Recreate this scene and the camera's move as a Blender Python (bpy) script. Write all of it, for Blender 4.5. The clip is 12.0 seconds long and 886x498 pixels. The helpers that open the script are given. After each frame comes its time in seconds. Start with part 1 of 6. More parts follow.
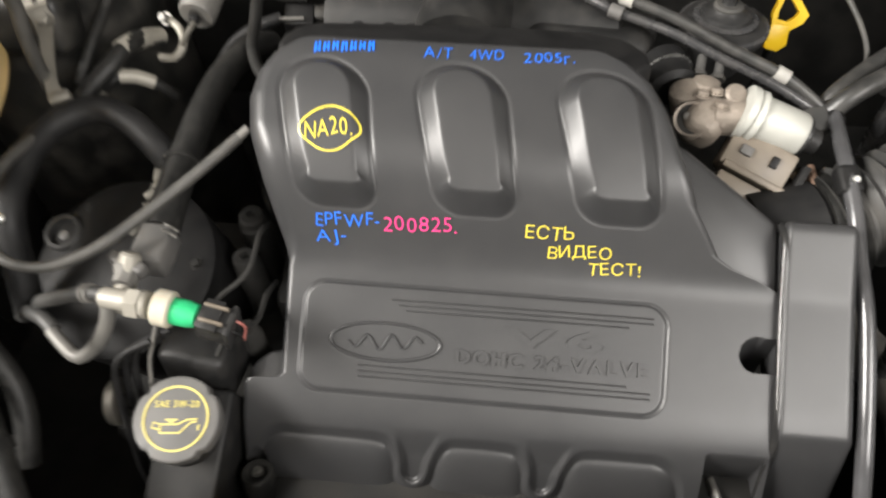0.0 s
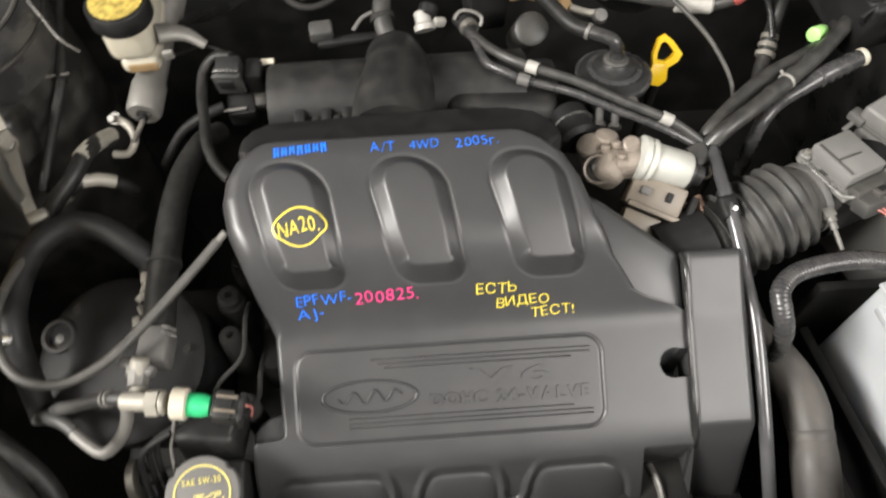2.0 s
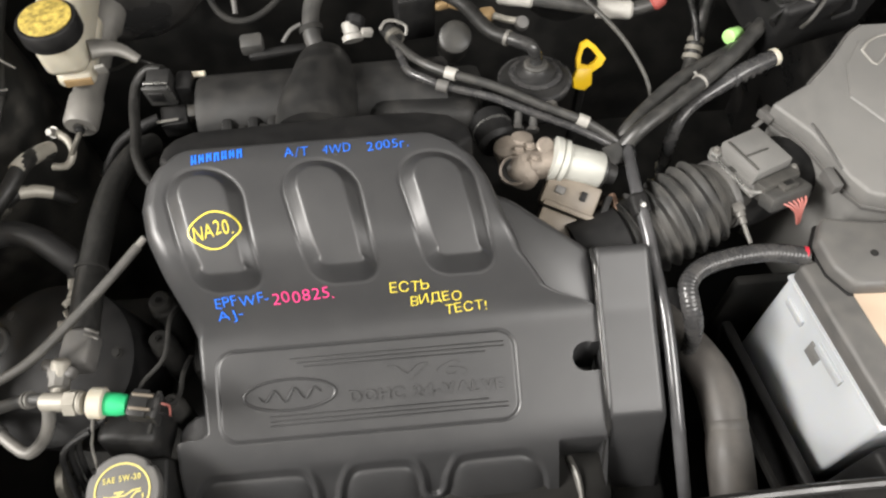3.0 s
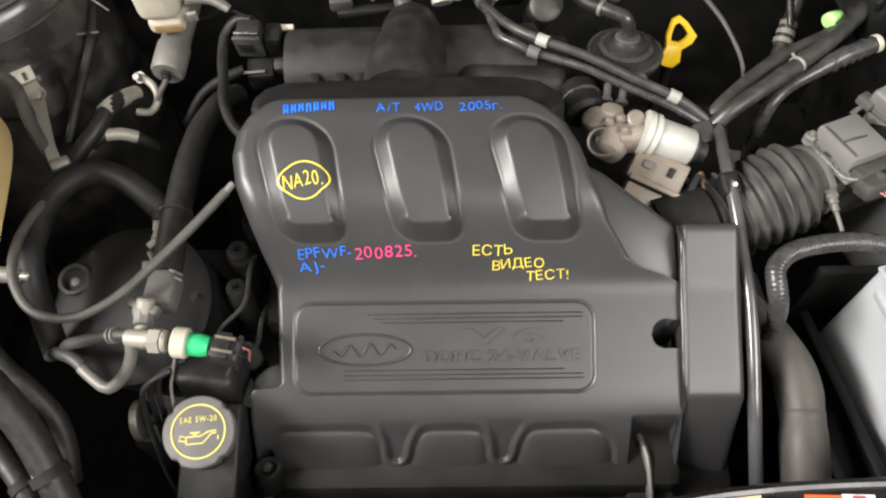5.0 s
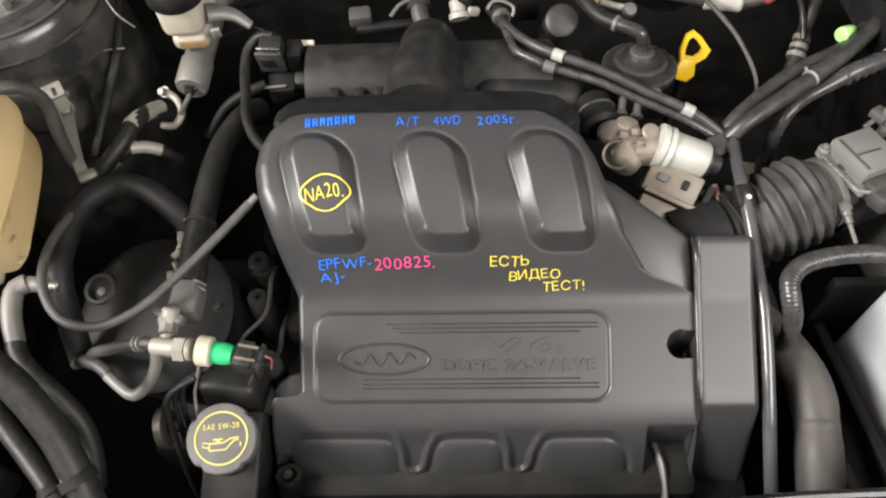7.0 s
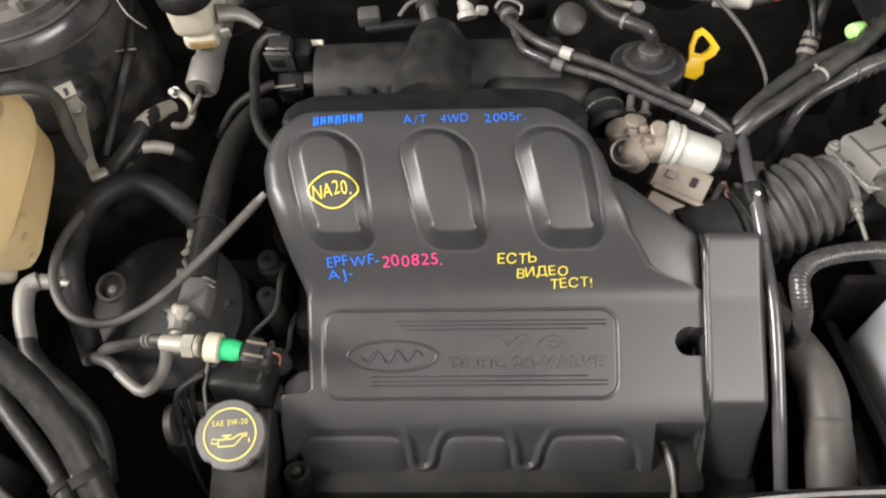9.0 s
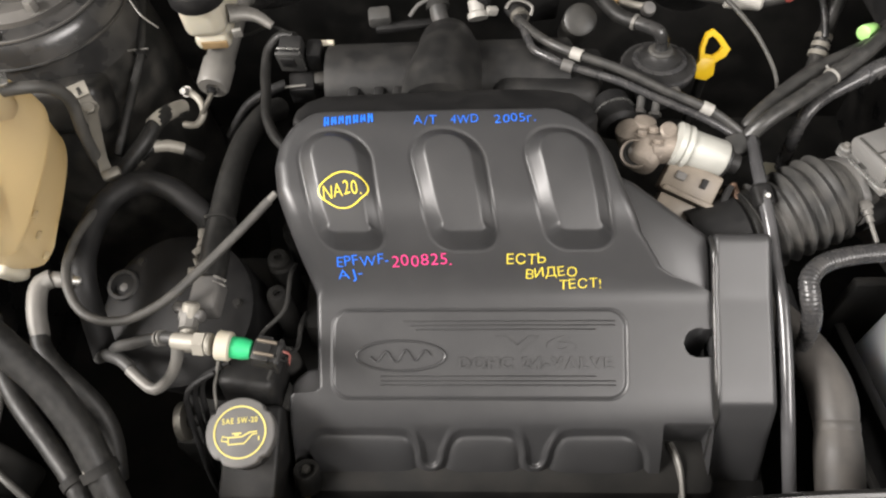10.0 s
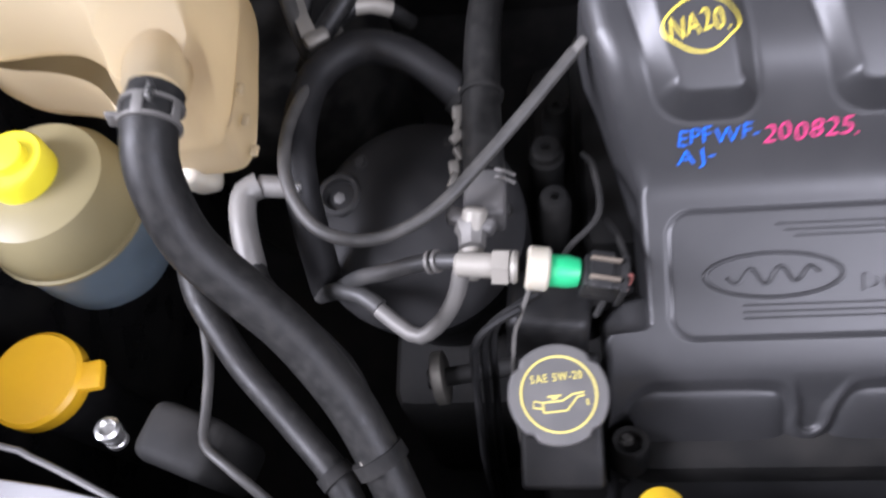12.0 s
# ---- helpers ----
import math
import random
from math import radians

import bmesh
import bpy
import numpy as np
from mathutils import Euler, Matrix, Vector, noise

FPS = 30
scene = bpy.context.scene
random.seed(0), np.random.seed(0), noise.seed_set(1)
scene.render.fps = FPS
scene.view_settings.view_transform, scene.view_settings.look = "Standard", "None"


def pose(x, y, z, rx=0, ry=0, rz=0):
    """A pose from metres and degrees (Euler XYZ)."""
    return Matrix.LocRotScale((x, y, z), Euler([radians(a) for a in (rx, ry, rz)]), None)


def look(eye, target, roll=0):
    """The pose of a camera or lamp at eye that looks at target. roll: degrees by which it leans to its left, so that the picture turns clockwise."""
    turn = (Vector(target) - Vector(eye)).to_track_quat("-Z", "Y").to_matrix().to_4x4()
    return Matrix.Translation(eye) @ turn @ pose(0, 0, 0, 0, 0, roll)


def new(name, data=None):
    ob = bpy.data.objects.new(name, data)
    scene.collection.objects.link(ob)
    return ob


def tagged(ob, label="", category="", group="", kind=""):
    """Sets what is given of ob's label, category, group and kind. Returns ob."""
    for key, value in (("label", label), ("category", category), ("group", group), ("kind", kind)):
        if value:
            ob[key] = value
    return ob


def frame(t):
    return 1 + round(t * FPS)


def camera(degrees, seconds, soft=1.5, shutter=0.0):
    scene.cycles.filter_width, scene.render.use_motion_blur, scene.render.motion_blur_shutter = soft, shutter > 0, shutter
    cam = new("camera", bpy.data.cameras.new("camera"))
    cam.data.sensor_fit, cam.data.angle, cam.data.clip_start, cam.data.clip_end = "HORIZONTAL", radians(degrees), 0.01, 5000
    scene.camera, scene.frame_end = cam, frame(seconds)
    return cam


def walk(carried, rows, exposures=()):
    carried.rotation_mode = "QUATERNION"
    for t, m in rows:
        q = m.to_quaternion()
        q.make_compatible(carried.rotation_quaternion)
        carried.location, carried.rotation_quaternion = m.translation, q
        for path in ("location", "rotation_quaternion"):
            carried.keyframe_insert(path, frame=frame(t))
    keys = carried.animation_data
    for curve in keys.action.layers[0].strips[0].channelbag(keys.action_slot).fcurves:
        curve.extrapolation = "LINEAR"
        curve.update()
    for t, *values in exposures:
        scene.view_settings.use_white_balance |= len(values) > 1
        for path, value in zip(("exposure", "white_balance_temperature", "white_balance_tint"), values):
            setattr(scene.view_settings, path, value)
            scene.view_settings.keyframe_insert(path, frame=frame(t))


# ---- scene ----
cam = camera(59.2, 12.0, soft=2.2, shutter=0.5)
EXPOSURES = [(0.0, 0.18, 6700, 10), (1.0, 0.13, 6700, 10), (1.5, 0.16, 6700, 10), (2.5, 0.17, 6650, 10), (3.0, 0.13, 6650, 10), (6.0, 0.12, 6700, 11), (9.0, 0.08, 6700, 12), (11.2, 0.06, 6700, 13), (11.6, 0.06, 6200, 17), (12.0, 0.10, 5720, 22)]
PATH = [
    (0, (0.008, -0.022, 1.375), (-0.133, 1.044, -0.312), -2.3),
    (0.2, (0.048, -0.042, 1.429), (-0.182, 1.003, -0.261), -8.8),
    (0.5, (0.068, -0.075, 1.468), (-0.081, 0.968, -0.232), -5.4),
    (0.7, (0.075, -0.105, 1.488), (-0.011, 0.947, -0.21), -2.7),
    (0.9, (0.077, -0.138, 1.516), (0.016, 0.947, -0.163), -1.8),
    (1, (0.082, -0.137, 1.525), (0.021, 0.978, -0.134), -1.6),
    (1.2, (0.081, -0.107, 1.544), (0.019, 1.006, -0.117), -1.2),
    (1.5, (0.044, -0.079, 1.526), (-0.011, 1.036, -0.133), -0.6),
    (1.8, (-0.024, -0.033, 1.514), (-0.007, 1.002, -0.197), -0.0),
    (2, (-0.025, -0.007, 1.508), (0.047, 0.992, -0.224), 0.0),
    (2.2, (-0.015, 0.008, 1.513), (0.069, 1.013, -0.214), -1.3),
    (2.5, (0.01, 0.005, 1.516), (0.103, 1.01, -0.21), -1.6),
    (3, (0.057, -0.037, 1.52), (0.12, 0.995, -0.192), -1.7),
    (3.5, (-0.001, -0.044, 1.507), (0.027, 0.97, -0.217), -1.2),
    (5.5, (0.008, -0.053, 1.505), (-0.02, 0.952, -0.224), -2.2),
    (6, (0.004, -0.055, 1.506), (-0.034, 0.953, -0.221), -2.7),
    (6.5, (0.004, -0.053, 1.511), (-0.039, 0.964, -0.21), -2.9),
    (7, (0.002, -0.057, 1.517), (-0.048, 0.973, -0.197), -3.1),
    (9, (0.007, -0.063, 1.515), (-0.076, 0.975, -0.193), -4.7),
    (9.5, (0.006, -0.062, 1.515), (-0.085, 0.971, -0.195), -5.1),
    (10, (0.006, -0.063, 1.518), (-0.098, 0.971, -0.19), -5.4),
    (10.5, (0.008, -0.064, 1.522), (-0.119, 0.971, -0.184), -6.2),
    (11, (0.009, -0.067, 1.503), (-0.14, 0.973, -0.199), -6.7),
    (11.2, (-0.014, -0.08, 1.475), (-0.188, 0.99, -0.205), -7.2),
    (11.5, (-0.097, -0.047, 1.437), (-0.311, 0.984, -0.263), -9.8),
    (11.7, (-0.157, -0.028, 1.381), (-0.415, 0.994, -0.318), -13.2),
    (11.8, (-0.194, -0.008, 1.361), (-0.43, 0.962, -0.372), -13.4),
    (12, (-0.225, 0.023, 1.312), (-0.469, 0.911, -0.463), -16.4),
]
walk(cam, [(t, look(eye, target, roll)) for t, eye, target, roll in PATH], EXPOSURES)

# ---- world and light ----
world = bpy.data.worlds.new("world")
scene.world = world
world.use_nodes = True
world.node_tree.nodes["Background"].inputs[0].default_value = (0.80, 0.82, 0.86, 1)
world.node_tree.nodes["Background"].inputs[1].default_value = 0.25


def unseen_lamp(place, target, sx, sy, power, colour):
    data = bpy.data.lights.new("unseen_lamp", "AREA")
    data.shape, data.size, data.size_y, data.energy, data.color = "RECTANGLE", sx, sy, power, colour
    ob = new("unseen_lamp", data)
    ob.matrix_world = look(place, target)
    return ob


# Unseen key light, high on the left, placed by how surfaces shade
unseen_lamp((-2.45, -0.40, 3.05), (-0.05, 0.3, 0.9), 1.5, 1.2, 372, (1.0, 0.975, 0.945))
# Unseen fill light, added to lift the right side
unseen_lamp((1.60, -1.30, 2.85), (0.1, 0.25, 0.85), 2.0, 0.9, 95, (1.0, 0.98, 0.96))


# ---- materials ----
def material(name, colour, rough=0.5, metal=0.0, vary=0.25, scale=60.0, bump=0.0, dust=0.0, dust_colour=(0.16, 0.145, 0.125), spec=0.5, sub=0.0, coat=0.0, grain=900.0, through_light=0.0, patchy=0.08):
    """Principled surface: colour broken up at two scales, uneven roughness, a fine grain and a thin layer of dust."""
    m = bpy.data.materials.new(name)
    m.use_nodes = True
    nt = m.node_tree
    b = nt.nodes["Principled BSDF"]
    link = nt.links.new
    tc = nt.nodes.new("ShaderNodeTexCoord")

    def noise_node(s, detail):
        n = nt.nodes.new("ShaderNodeTexNoise")
        n.inputs["Scale"].default_value, n.inputs["Detail"].default_value = s, detail
        link(tc.outputs["Object"], n.inputs["Vector"])
        return n

    def ramp(src, lo, hi, a, c):
        r = nt.nodes.new("ShaderNodeMapRange")
        r.inputs["From Min"].default_value, r.inputs["From Max"].default_value = lo, hi
        r.inputs["To Min"].default_value, r.inputs["To Max"].default_value = a, c
        link(src, r.inputs["Value"])
        return r.outputs["Result"]

    def mix(fac, a, c, kind="MIX"):
        x = nt.nodes.new("ShaderNodeMix")
        x.data_type, x.blend_type = "RGBA", kind
        for sock, val in ((x.inputs["Factor"], fac), (x.inputs["A"], a), (x.inputs["B"], c)):
            if isinstance(val, (int, float)):
                sock.default_value = val
            elif isinstance(val, tuple):
                sock.default_value = (*val, 1)
            else:
                link(val, sock)
        return x.outputs["Result"]

    big, small = noise_node(scale * 0.25, 3), noise_node(scale, 5)
    dark = tuple(c * (1 - vary) for c in colour)
    light = tuple(min(1, c * (1 + vary)) for c in colour)
    col = mix(ramp(big.outputs["Fac"], 0.35, 0.65, 0, 1), dark, light)
    col = mix(ramp(small.outputs["Fac"], 0.4, 0.7, 0, 0.35), col, light)
    if dust:
        col = mix(ramp(small.outputs["Fac"], 0.42, 0.75, 0, dust), col, dust_colour)
    link(col, b.inputs["Base Color"])
    link(ramp(small.outputs["Fac"], 0.3, 0.7, max(0.02, rough - patchy), min(1, rough + patchy)), b.inputs["Roughness"])
    b.inputs["Metallic"].default_value = metal
    b.inputs["Specular IOR Level"].default_value = spec
    b.inputs["Subsurface Weight"].default_value = sub
    b.inputs["Subsurface Radius"].default_value = (1.0, 0.62, 0.30)
    b.inputs["Subsurface Scale"].default_value = 0.035 if sub > 0.5 else 0.006
    b.inputs["Coat Weight"].default_value = coat
    if bump:
        g = noise_node(grain, 2)
        bp = nt.nodes.new("ShaderNodeBump")
        bp.inputs["Strength"].default_value, bp.inputs["Distance"].default_value = bump, 0.0006
        link(g.outputs["Fac"], bp.inputs["Height"])
        link(bp.outputs["Normal"], b.inputs["Normal"])
    if through_light:
        tl, mx = nt.nodes.new("ShaderNodeBsdfTranslucent"), nt.nodes.new("ShaderNodeMixShader")
        link(col, tl.inputs["Color"])
        mx.inputs[0].default_value = through_light
        link(b.outputs[0], mx.inputs[1])
        link(tl.outputs[0], mx.inputs[2])
        link(mx.outputs[0], nt.nodes["Material Output"].inputs[0])
    return m


COVER = material("moulded_plastic", (0.0330, 0.0332, 0.0342), 0.39, vary=0.06, scale=35, bump=0.10, dust=0.02, spec=0.5, patchy=0.02)
PLASTIC = material("black_plastic", (0.017, 0.017, 0.017), 0.45, vary=0.08, bump=0.15, dust=0.05, spec=0.35)
DULL = material("dull_plastic", (0.0090, 0.0090, 0.0092), 0.58, vary=0.12, bump=0.2, dust=0.03, spec=0.25)
INTAKE = material("intake_plastic", (0.0125, 0.0125, 0.0124), 0.55, vary=0.15, scale=50, bump=0.2, dust=0.08, spec=0.3)
NECK = material("filler_plastic", (0.012, 0.012, 0.012), 0.5, vary=0.1, bump=0.15, dust=0.08, spec=0.35)
GREYPL = material("grey_plastic", (0.085, 0.083, 0.080), 0.55, vary=0.15, bump=0.15, dust=0.2)
RUBBER = material("rubber", (0.012, 0.012, 0.0115), 0.5, vary=0.15, scale=160, bump=0.25, dust=0.06, spec=0.33)
GLOSSY = material("glossy_rubber", (0.018, 0.018, 0.018), 0.16, vary=0.2, dust=0.05)
LIGHTPL = material("light_grey_plastic", (0.150, 0.148, 0.142), 0.55, vary=0.08, bump=0.15, dust=0.12)
GREYRUB = material("grey_rubber", (0.042, 0.041, 0.038), 0.55, vary=0.2, bump=0.2, dust=0.2)
BODY = material("black_paint", (0.010, 0.010, 0.010), 0.33, vary=0.25, scale=20, dust=0.10, spec=0.45, patchy=0.14)
BLACK = material("sooty_metal", (0.011, 0.011, 0.0105), 0.75, vary=0.4, scale=25, dust=0.08, spec=0.25)
CAST = material("cast_aluminium", (0.25, 0.215, 0.18), 0.55, 0.35, vary=0.45, scale=110, bump=0.9, grain=380, dust=0.35, dust_colour=(0.07, 0.055, 0.045))
STEEL = material("plated_steel", (0.62, 0.62, 0.60), 0.28, 0.95, vary=0.12)
ZINC = material("zinc_tube", (0.15, 0.145, 0.134), 0.55, 0.3, vary=0.2, dust=0.2)
BRACKET = material("stamped_bracket", (0.14, 0.133, 0.115), 0.5, 0.5, vary=0.25, dust=0.3)
WHITE = material("white_plastic", (0.52, 0.505, 0.47), 0.45, vary=0.12, dust=0.15)
CREAM = material("cream_plastic", (0.45, 0.42, 0.34), 0.42, vary=0.12, sub=0.15, dust=0.15)
AMBER = material("amber_polyethylene", (0.67, 0.585, 0.41), 0.36, vary=0.10, scale=14, through_light=0.70)
YELLOWED = material("yellowed_polyethylene", (0.38, 0.33, 0.18), 0.36, vary=0.08, scale=14, through_light=0.45)
DUSTY = material("dusty_paint", (0.042, 0.040, 0.037), 0.6, vary=0.25, scale=18, dust=0.30)
DARKPAINT = material("darkened_paint", (0.017, 0.017, 0.016), 0.45, vary=0.45, scale=30, bump=0.4, grain=160, dust=0.22, spec=0.4)
ENAMEL = material("black_enamel", (0.026, 0.026, 0.026), 0.30, vary=0.35, scale=20, dust=0.22, spec=0.5, patchy=0.14)
TAPED = material("taped_harness", (0.031, 0.031, 0.030), 0.42, vary=0.25, scale=70, bump=0.3, grain=260, dust=0.15)
LOOM = material("convoluted_loom", (0.036, 0.036, 0.037), 0.27, vary=0.2, scale=80, dust=0.15)
ALLOY = material("pale_alloy", (0.23, 0.222, 0.205), 0.5, 0.3, vary=0.4, scale=90, bump=0.5, grain=420, dust=0.4, dust_colour=(0.07, 0.06, 0.05))
LIDTAN = material("tan_label", (0.46, 0.36, 0.27), 0.5, vary=0.2, scale=30, dust=0.2)
SILVER = material("silver_paint", (0.36, 0.36, 0.37), 0.35, 0.3, vary=0.1, scale=20, dust=0.15)
DUSTRUB = material("dusty_rubber", (0.034, 0.034, 0.033), 0.55, vary=0.3, scale=40, dust=0.2)
BROWNRUB = material("dusty_brown_rubber", (0.052, 0.048, 0.044), 0.6, vary=0.12, bump=0.2, dust=0.2)
BRIGHT = material("polished_tube", (0.085, 0.085, 0.088), 0.20, 0.3, vary=0.2)
BATTERY = material("battery_case", (0.44, 0.46, 0.48), 0.40, vary=0.16, scale=14, sub=0.15, dust=0.10)
BLUISH = material("fluid_level", (0.12, 0.155, 0.18), 0.35, vary=0.15, scale=14, sub=0.2)
YELLOW = material("yellow_plastic", (0.72, 0.46, 0.012), 0.4, vary=0.08, sub=0.05, dust=0.05)
ORANGE = material("orange_cap", (0.90, 0.50, 0.010), 0.42, vary=0.06, dust=0.04)
LEMON = material("lemon_cap", (0.80, 0.70, 0.02), 0.42, vary=0.06, dust=0.05)
GREEN = material("green_plastic", (0.025, 0.42, 0.165), 0.4, vary=0.12)
LIME = material("lime_cap", (0.36, 0.68, 0.22), 0.4, vary=0.08)
BROWN = material("brown_connector", (0.150, 0.125, 0.096), 0.45, vary=0.25, bump=0.2, dust=0.15)
TAN = material("tan_clip", (0.27, 0.18, 0.085), 0.5, vary=0.3, dust=0.2)
RED = material("red_wire", (0.30, 0.065, 0.055), 0.5, vary=0.15)
PINKW = material("pink_wire", (0.38, 0.13, 0.11), 0.45, vary=0.1)
PEACH = material("peach_plastic", (0.62, 0.34, 0.20), 0.45, vary=0.08)
RUST = material("rusty_steel", (0.16, 0.10, 0.07), 0.65, 0.3, vary=0.35, bump=0.4)
INK_BLUE = material("blue_paint_marker", (0.015, 0.16, 0.80), 0.4, vary=0.08)
INK_PINK = material("pink_paint_marker", (0.85, 0.055, 0.24), 0.4, vary=0.08)
INK_YELLOW = material("yellow_paint_marker", (0.80, 0.66, 0.07), 0.4, vary=0.08)
PRINT = material("yellow_print", (0.52, 0.45, 0.13), 0.45, vary=0.08)
LABEL_O = material("orange_label", (0.80, 0.10, 0.025), 0.35, vary=0.05)
LABEL_W = material("white_label", (0.72, 0.70, 0.67), 0.35, vary=0.05)
LABEL_Y = material("yellow_label", (0.36, 0.27, 0.06), 0.5, vary=0.55, scale=700, dust=0.7, dust_colour=(0.10, 0.085, 0.035))
CLAMP = material("dull_clamp", (0.27, 0.255, 0.22), 0.5, 0.2, vary=0.25, dust=0.2)
PALEYEL = material("faded_yellow_label", (0.52, 0.43, 0.20), 0.5, vary=0.25, scale=220, dust=0.3)
LABEL_R = material("red_print", (0.55, 0.03, 0.05), 0.4, vary=0.05)
CONCRETE = material("concrete", (0.20, 0.195, 0.185), 0.8, vary=0.2, scale=3, bump=0.2, grain=60)
# White plastic dimmed for the rear's shade in its colour, with dust mottling
DIMWHITE = material("dimmed_white_plastic", (0.30, 0.292, 0.27), 0.5, vary=0.25, scale=120, dust=0.4)
SATIN = material("satin_barrel", (0.42, 0.42, 0.385), 0.5, 0.15, vary=0.12)
PAINTED = material("painted_wall", (0.72, 0.71, 0.69), 0.8, vary=0.08, scale=2)


# ---- shape helpers ----
def finish(name, bm, mat, parent=None, label="", angle=38):
    me = bpy.data.meshes.new(name)
    bmesh.ops.recalc_face_normals(bm, faces=bm.faces)
    bm.to_mesh(me)
    bm.free()
    me.materials.append(mat)
    me.shade_smooth()
    me.set_sharp_from_angle(angle=radians(angle))
    ob = new(name, me)
    if parent is not None:
        ob.parent = parent
        ob.matrix_parent_inverse = parent.matrix_world.inverted()
    if label:
        ob["label"] = label
    return ob


def part(name, bm, mat, parent, label="", angle=38):
    return finish(name, bm, mat, parent, label, angle)


def thing(name, place, label, category, group=""):
    ob = new(name)
    ob.empty_display_size = 0.02
    ob.matrix_world = Matrix.Translation(place)
    return tagged(ob, label, category, group)


def structure(name, bm, mat, label):
    return tagged(finish(name, bm, mat), label, name.split("_")[0], kind="structure")


def along(p, d, up=(0, 0, 1)):
    """A frame at p with its z along d."""
    d = Vector(d).normalized()
    u = Vector(up)
    if abs(d.dot(u.normalized())) > 0.98:
        u = Vector((0, 1, 0))
    x = u.cross(d).normalized()
    y = d.cross(x)
    return Matrix.Translation(p) @ Matrix((x, y, d)).transposed().to_4x4()


def curve_points(pts, step=0.006):
    """Points of a smooth line through pts."""
    p = [Vector(q) for q in pts]
    if len(p) == 2:
        n = max(2, int((p[1] - p[0]).length / step))
        return [p[0].lerp(p[1], i / n) for i in range(n + 1)]
    p = [2 * p[0] - p[1], *p, 2 * p[-1] - p[-2]]
    out = []
    for i in range(1, len(p) - 2):
        a, b, c, d = p[i - 1:i + 3]
        n = max(2, int((c - b).length / step))
        for k in range(n):
            t = k / n
            out.append(0.5 * (2 * b + (c - a) * t + (2 * a - 5 * b + 4 * c - d) * t * t + (3 * b - a - 3 * c + d) * t ** 3))
    out.append(p[-2])
    return out


def sweep(pts, r, seg=14, step=0.006, wave=0.0, pitch=0.01, bm=None, flat=1.0):
    """A tube of radius r along a smooth line; wave and pitch make it corrugated; r may be a function of the share of the length."""
    bm = bm or bmesh.new()
    line = curve_points(pts, min(step, pitch / 5) if wave else step)
    s = [0.0]
    for a, b in zip(line, line[1:]):
        s.append(s[-1] + (b - a).length)
    up = Vector((0, 0, 1))
    rings = []
    for i, p in enumerate(line):
        d = (line[min(i + 1, len(line) - 1)] - line[max(i - 1, 0)]).normalized()
        x = up - d * up.dot(d)
        if x.length < 1e-3:
            x = Vector((0, 1, 0)) - d * d.y
        x.normalize()
        up = x
        y = d.cross(x)
        rad = r(s[i] / s[-1]) if callable(r) else r
        if wave:
            rad *= 1 + wave * math.cos(2 * math.pi * s[i] / pitch)
        rings.append([bm.verts.new(p + rad * (math.cos(k * 2 * math.pi / seg) * x * flat + math.sin(k * 2 * math.pi / seg) * y)) for k in range(seg)])
    for a, b in zip(rings, rings[1:]):
        for k in range(seg):
            bm.faces.new((a[k], a[(k + 1) % seg], b[(k + 1) % seg], b[k]))
    bm.faces.new(rings[0][::-1])
    bm.faces.new(rings[-1])
    return bm


def lathe(profile, m=None, seg=32, bm=None):
    """Turns (radius, height) pairs round the z of m."""
    bm = bm or bmesh.new()
    m = m or Matrix()
    rings = []
    for r, z in profile:
        r = max(r, 1e-5)
        rings.append([bm.verts.new(m @ Vector((r * math.cos(k * 2 * math.pi / seg), r * math.sin(k * 2 * math.pi / seg), z))) for k in range(seg)])
    for a, b in zip(rings, rings[1:]):
        for k in range(seg):
            bm.faces.new((a[k], a[(k + 1) % seg], b[(k + 1) % seg], b[k]))
    bm.faces.new(rings[0][::-1])
    bm.faces.new(rings[-1])
    return bm


def rod(p, q, r, seg=20, bevel=None, bm=None):
    """A round bar from p to q with softened ends."""
    d = Vector(q) - Vector(p)
    h = d.length
    e = min(r * 0.25, h * 0.2) if bevel is None else bevel
    return lathe([(r - e, 0), (r, e), (r, h - e), (r - e, h)], along(p, d), seg, bm)


def rbox(sx, sy, sz, m=None, bevel=0.002, seg=2, bm=None):
    """A box of that size, centred on m, with rounded edges."""
    b = bmesh.new()
    bmesh.ops.create_cube(b, size=1)
    bmesh.ops.scale(b, vec=(sx, sy, sz), verts=b.verts)
    if bevel:
        bmesh.ops.bevel(b, geom=b.edges[:], offset=min(bevel, 0.45 * min(sx, sy, sz)), segments=seg, profile=0.5, affect="EDGES")
    if m is not None:
        b.transform(m)
    return merge(bm, b)


def merge(bm, other):
    if bm is None:
        return other
    me = bpy.data.meshes.new("tmp")
    other.to_mesh(me)
    other.free()
    bm.from_mesh(me)
    bpy.data.meshes.remove(me)
    return bm


def prism(outline, z0, z1, m=None, bevel=0.002, seg=2, bm=None):
    """A plate with that outline between two heights, with rounded edges."""
    b = bmesh.new()
    low = [b.verts.new((x, y, z0)) for x, y in outline]
    top = [b.verts.new((x, y, z1)) for x, y in outline]
    b.faces.new(low[::-1])
    b.faces.new(top)
    n = len(outline)
    for i in range(n):
        b.faces.new((low[i], low[(i + 1) % n], top[(i + 1) % n], top[i]))
    bmesh.ops.recalc_face_normals(b, faces=b.faces)
    if bevel:
        bmesh.ops.bevel(b, geom=b.edges[:], offset=bevel, segments=seg, profile=0.5, affect="EDGES")
    if m is not None:
        b.transform(m)
    return merge(bm, b)


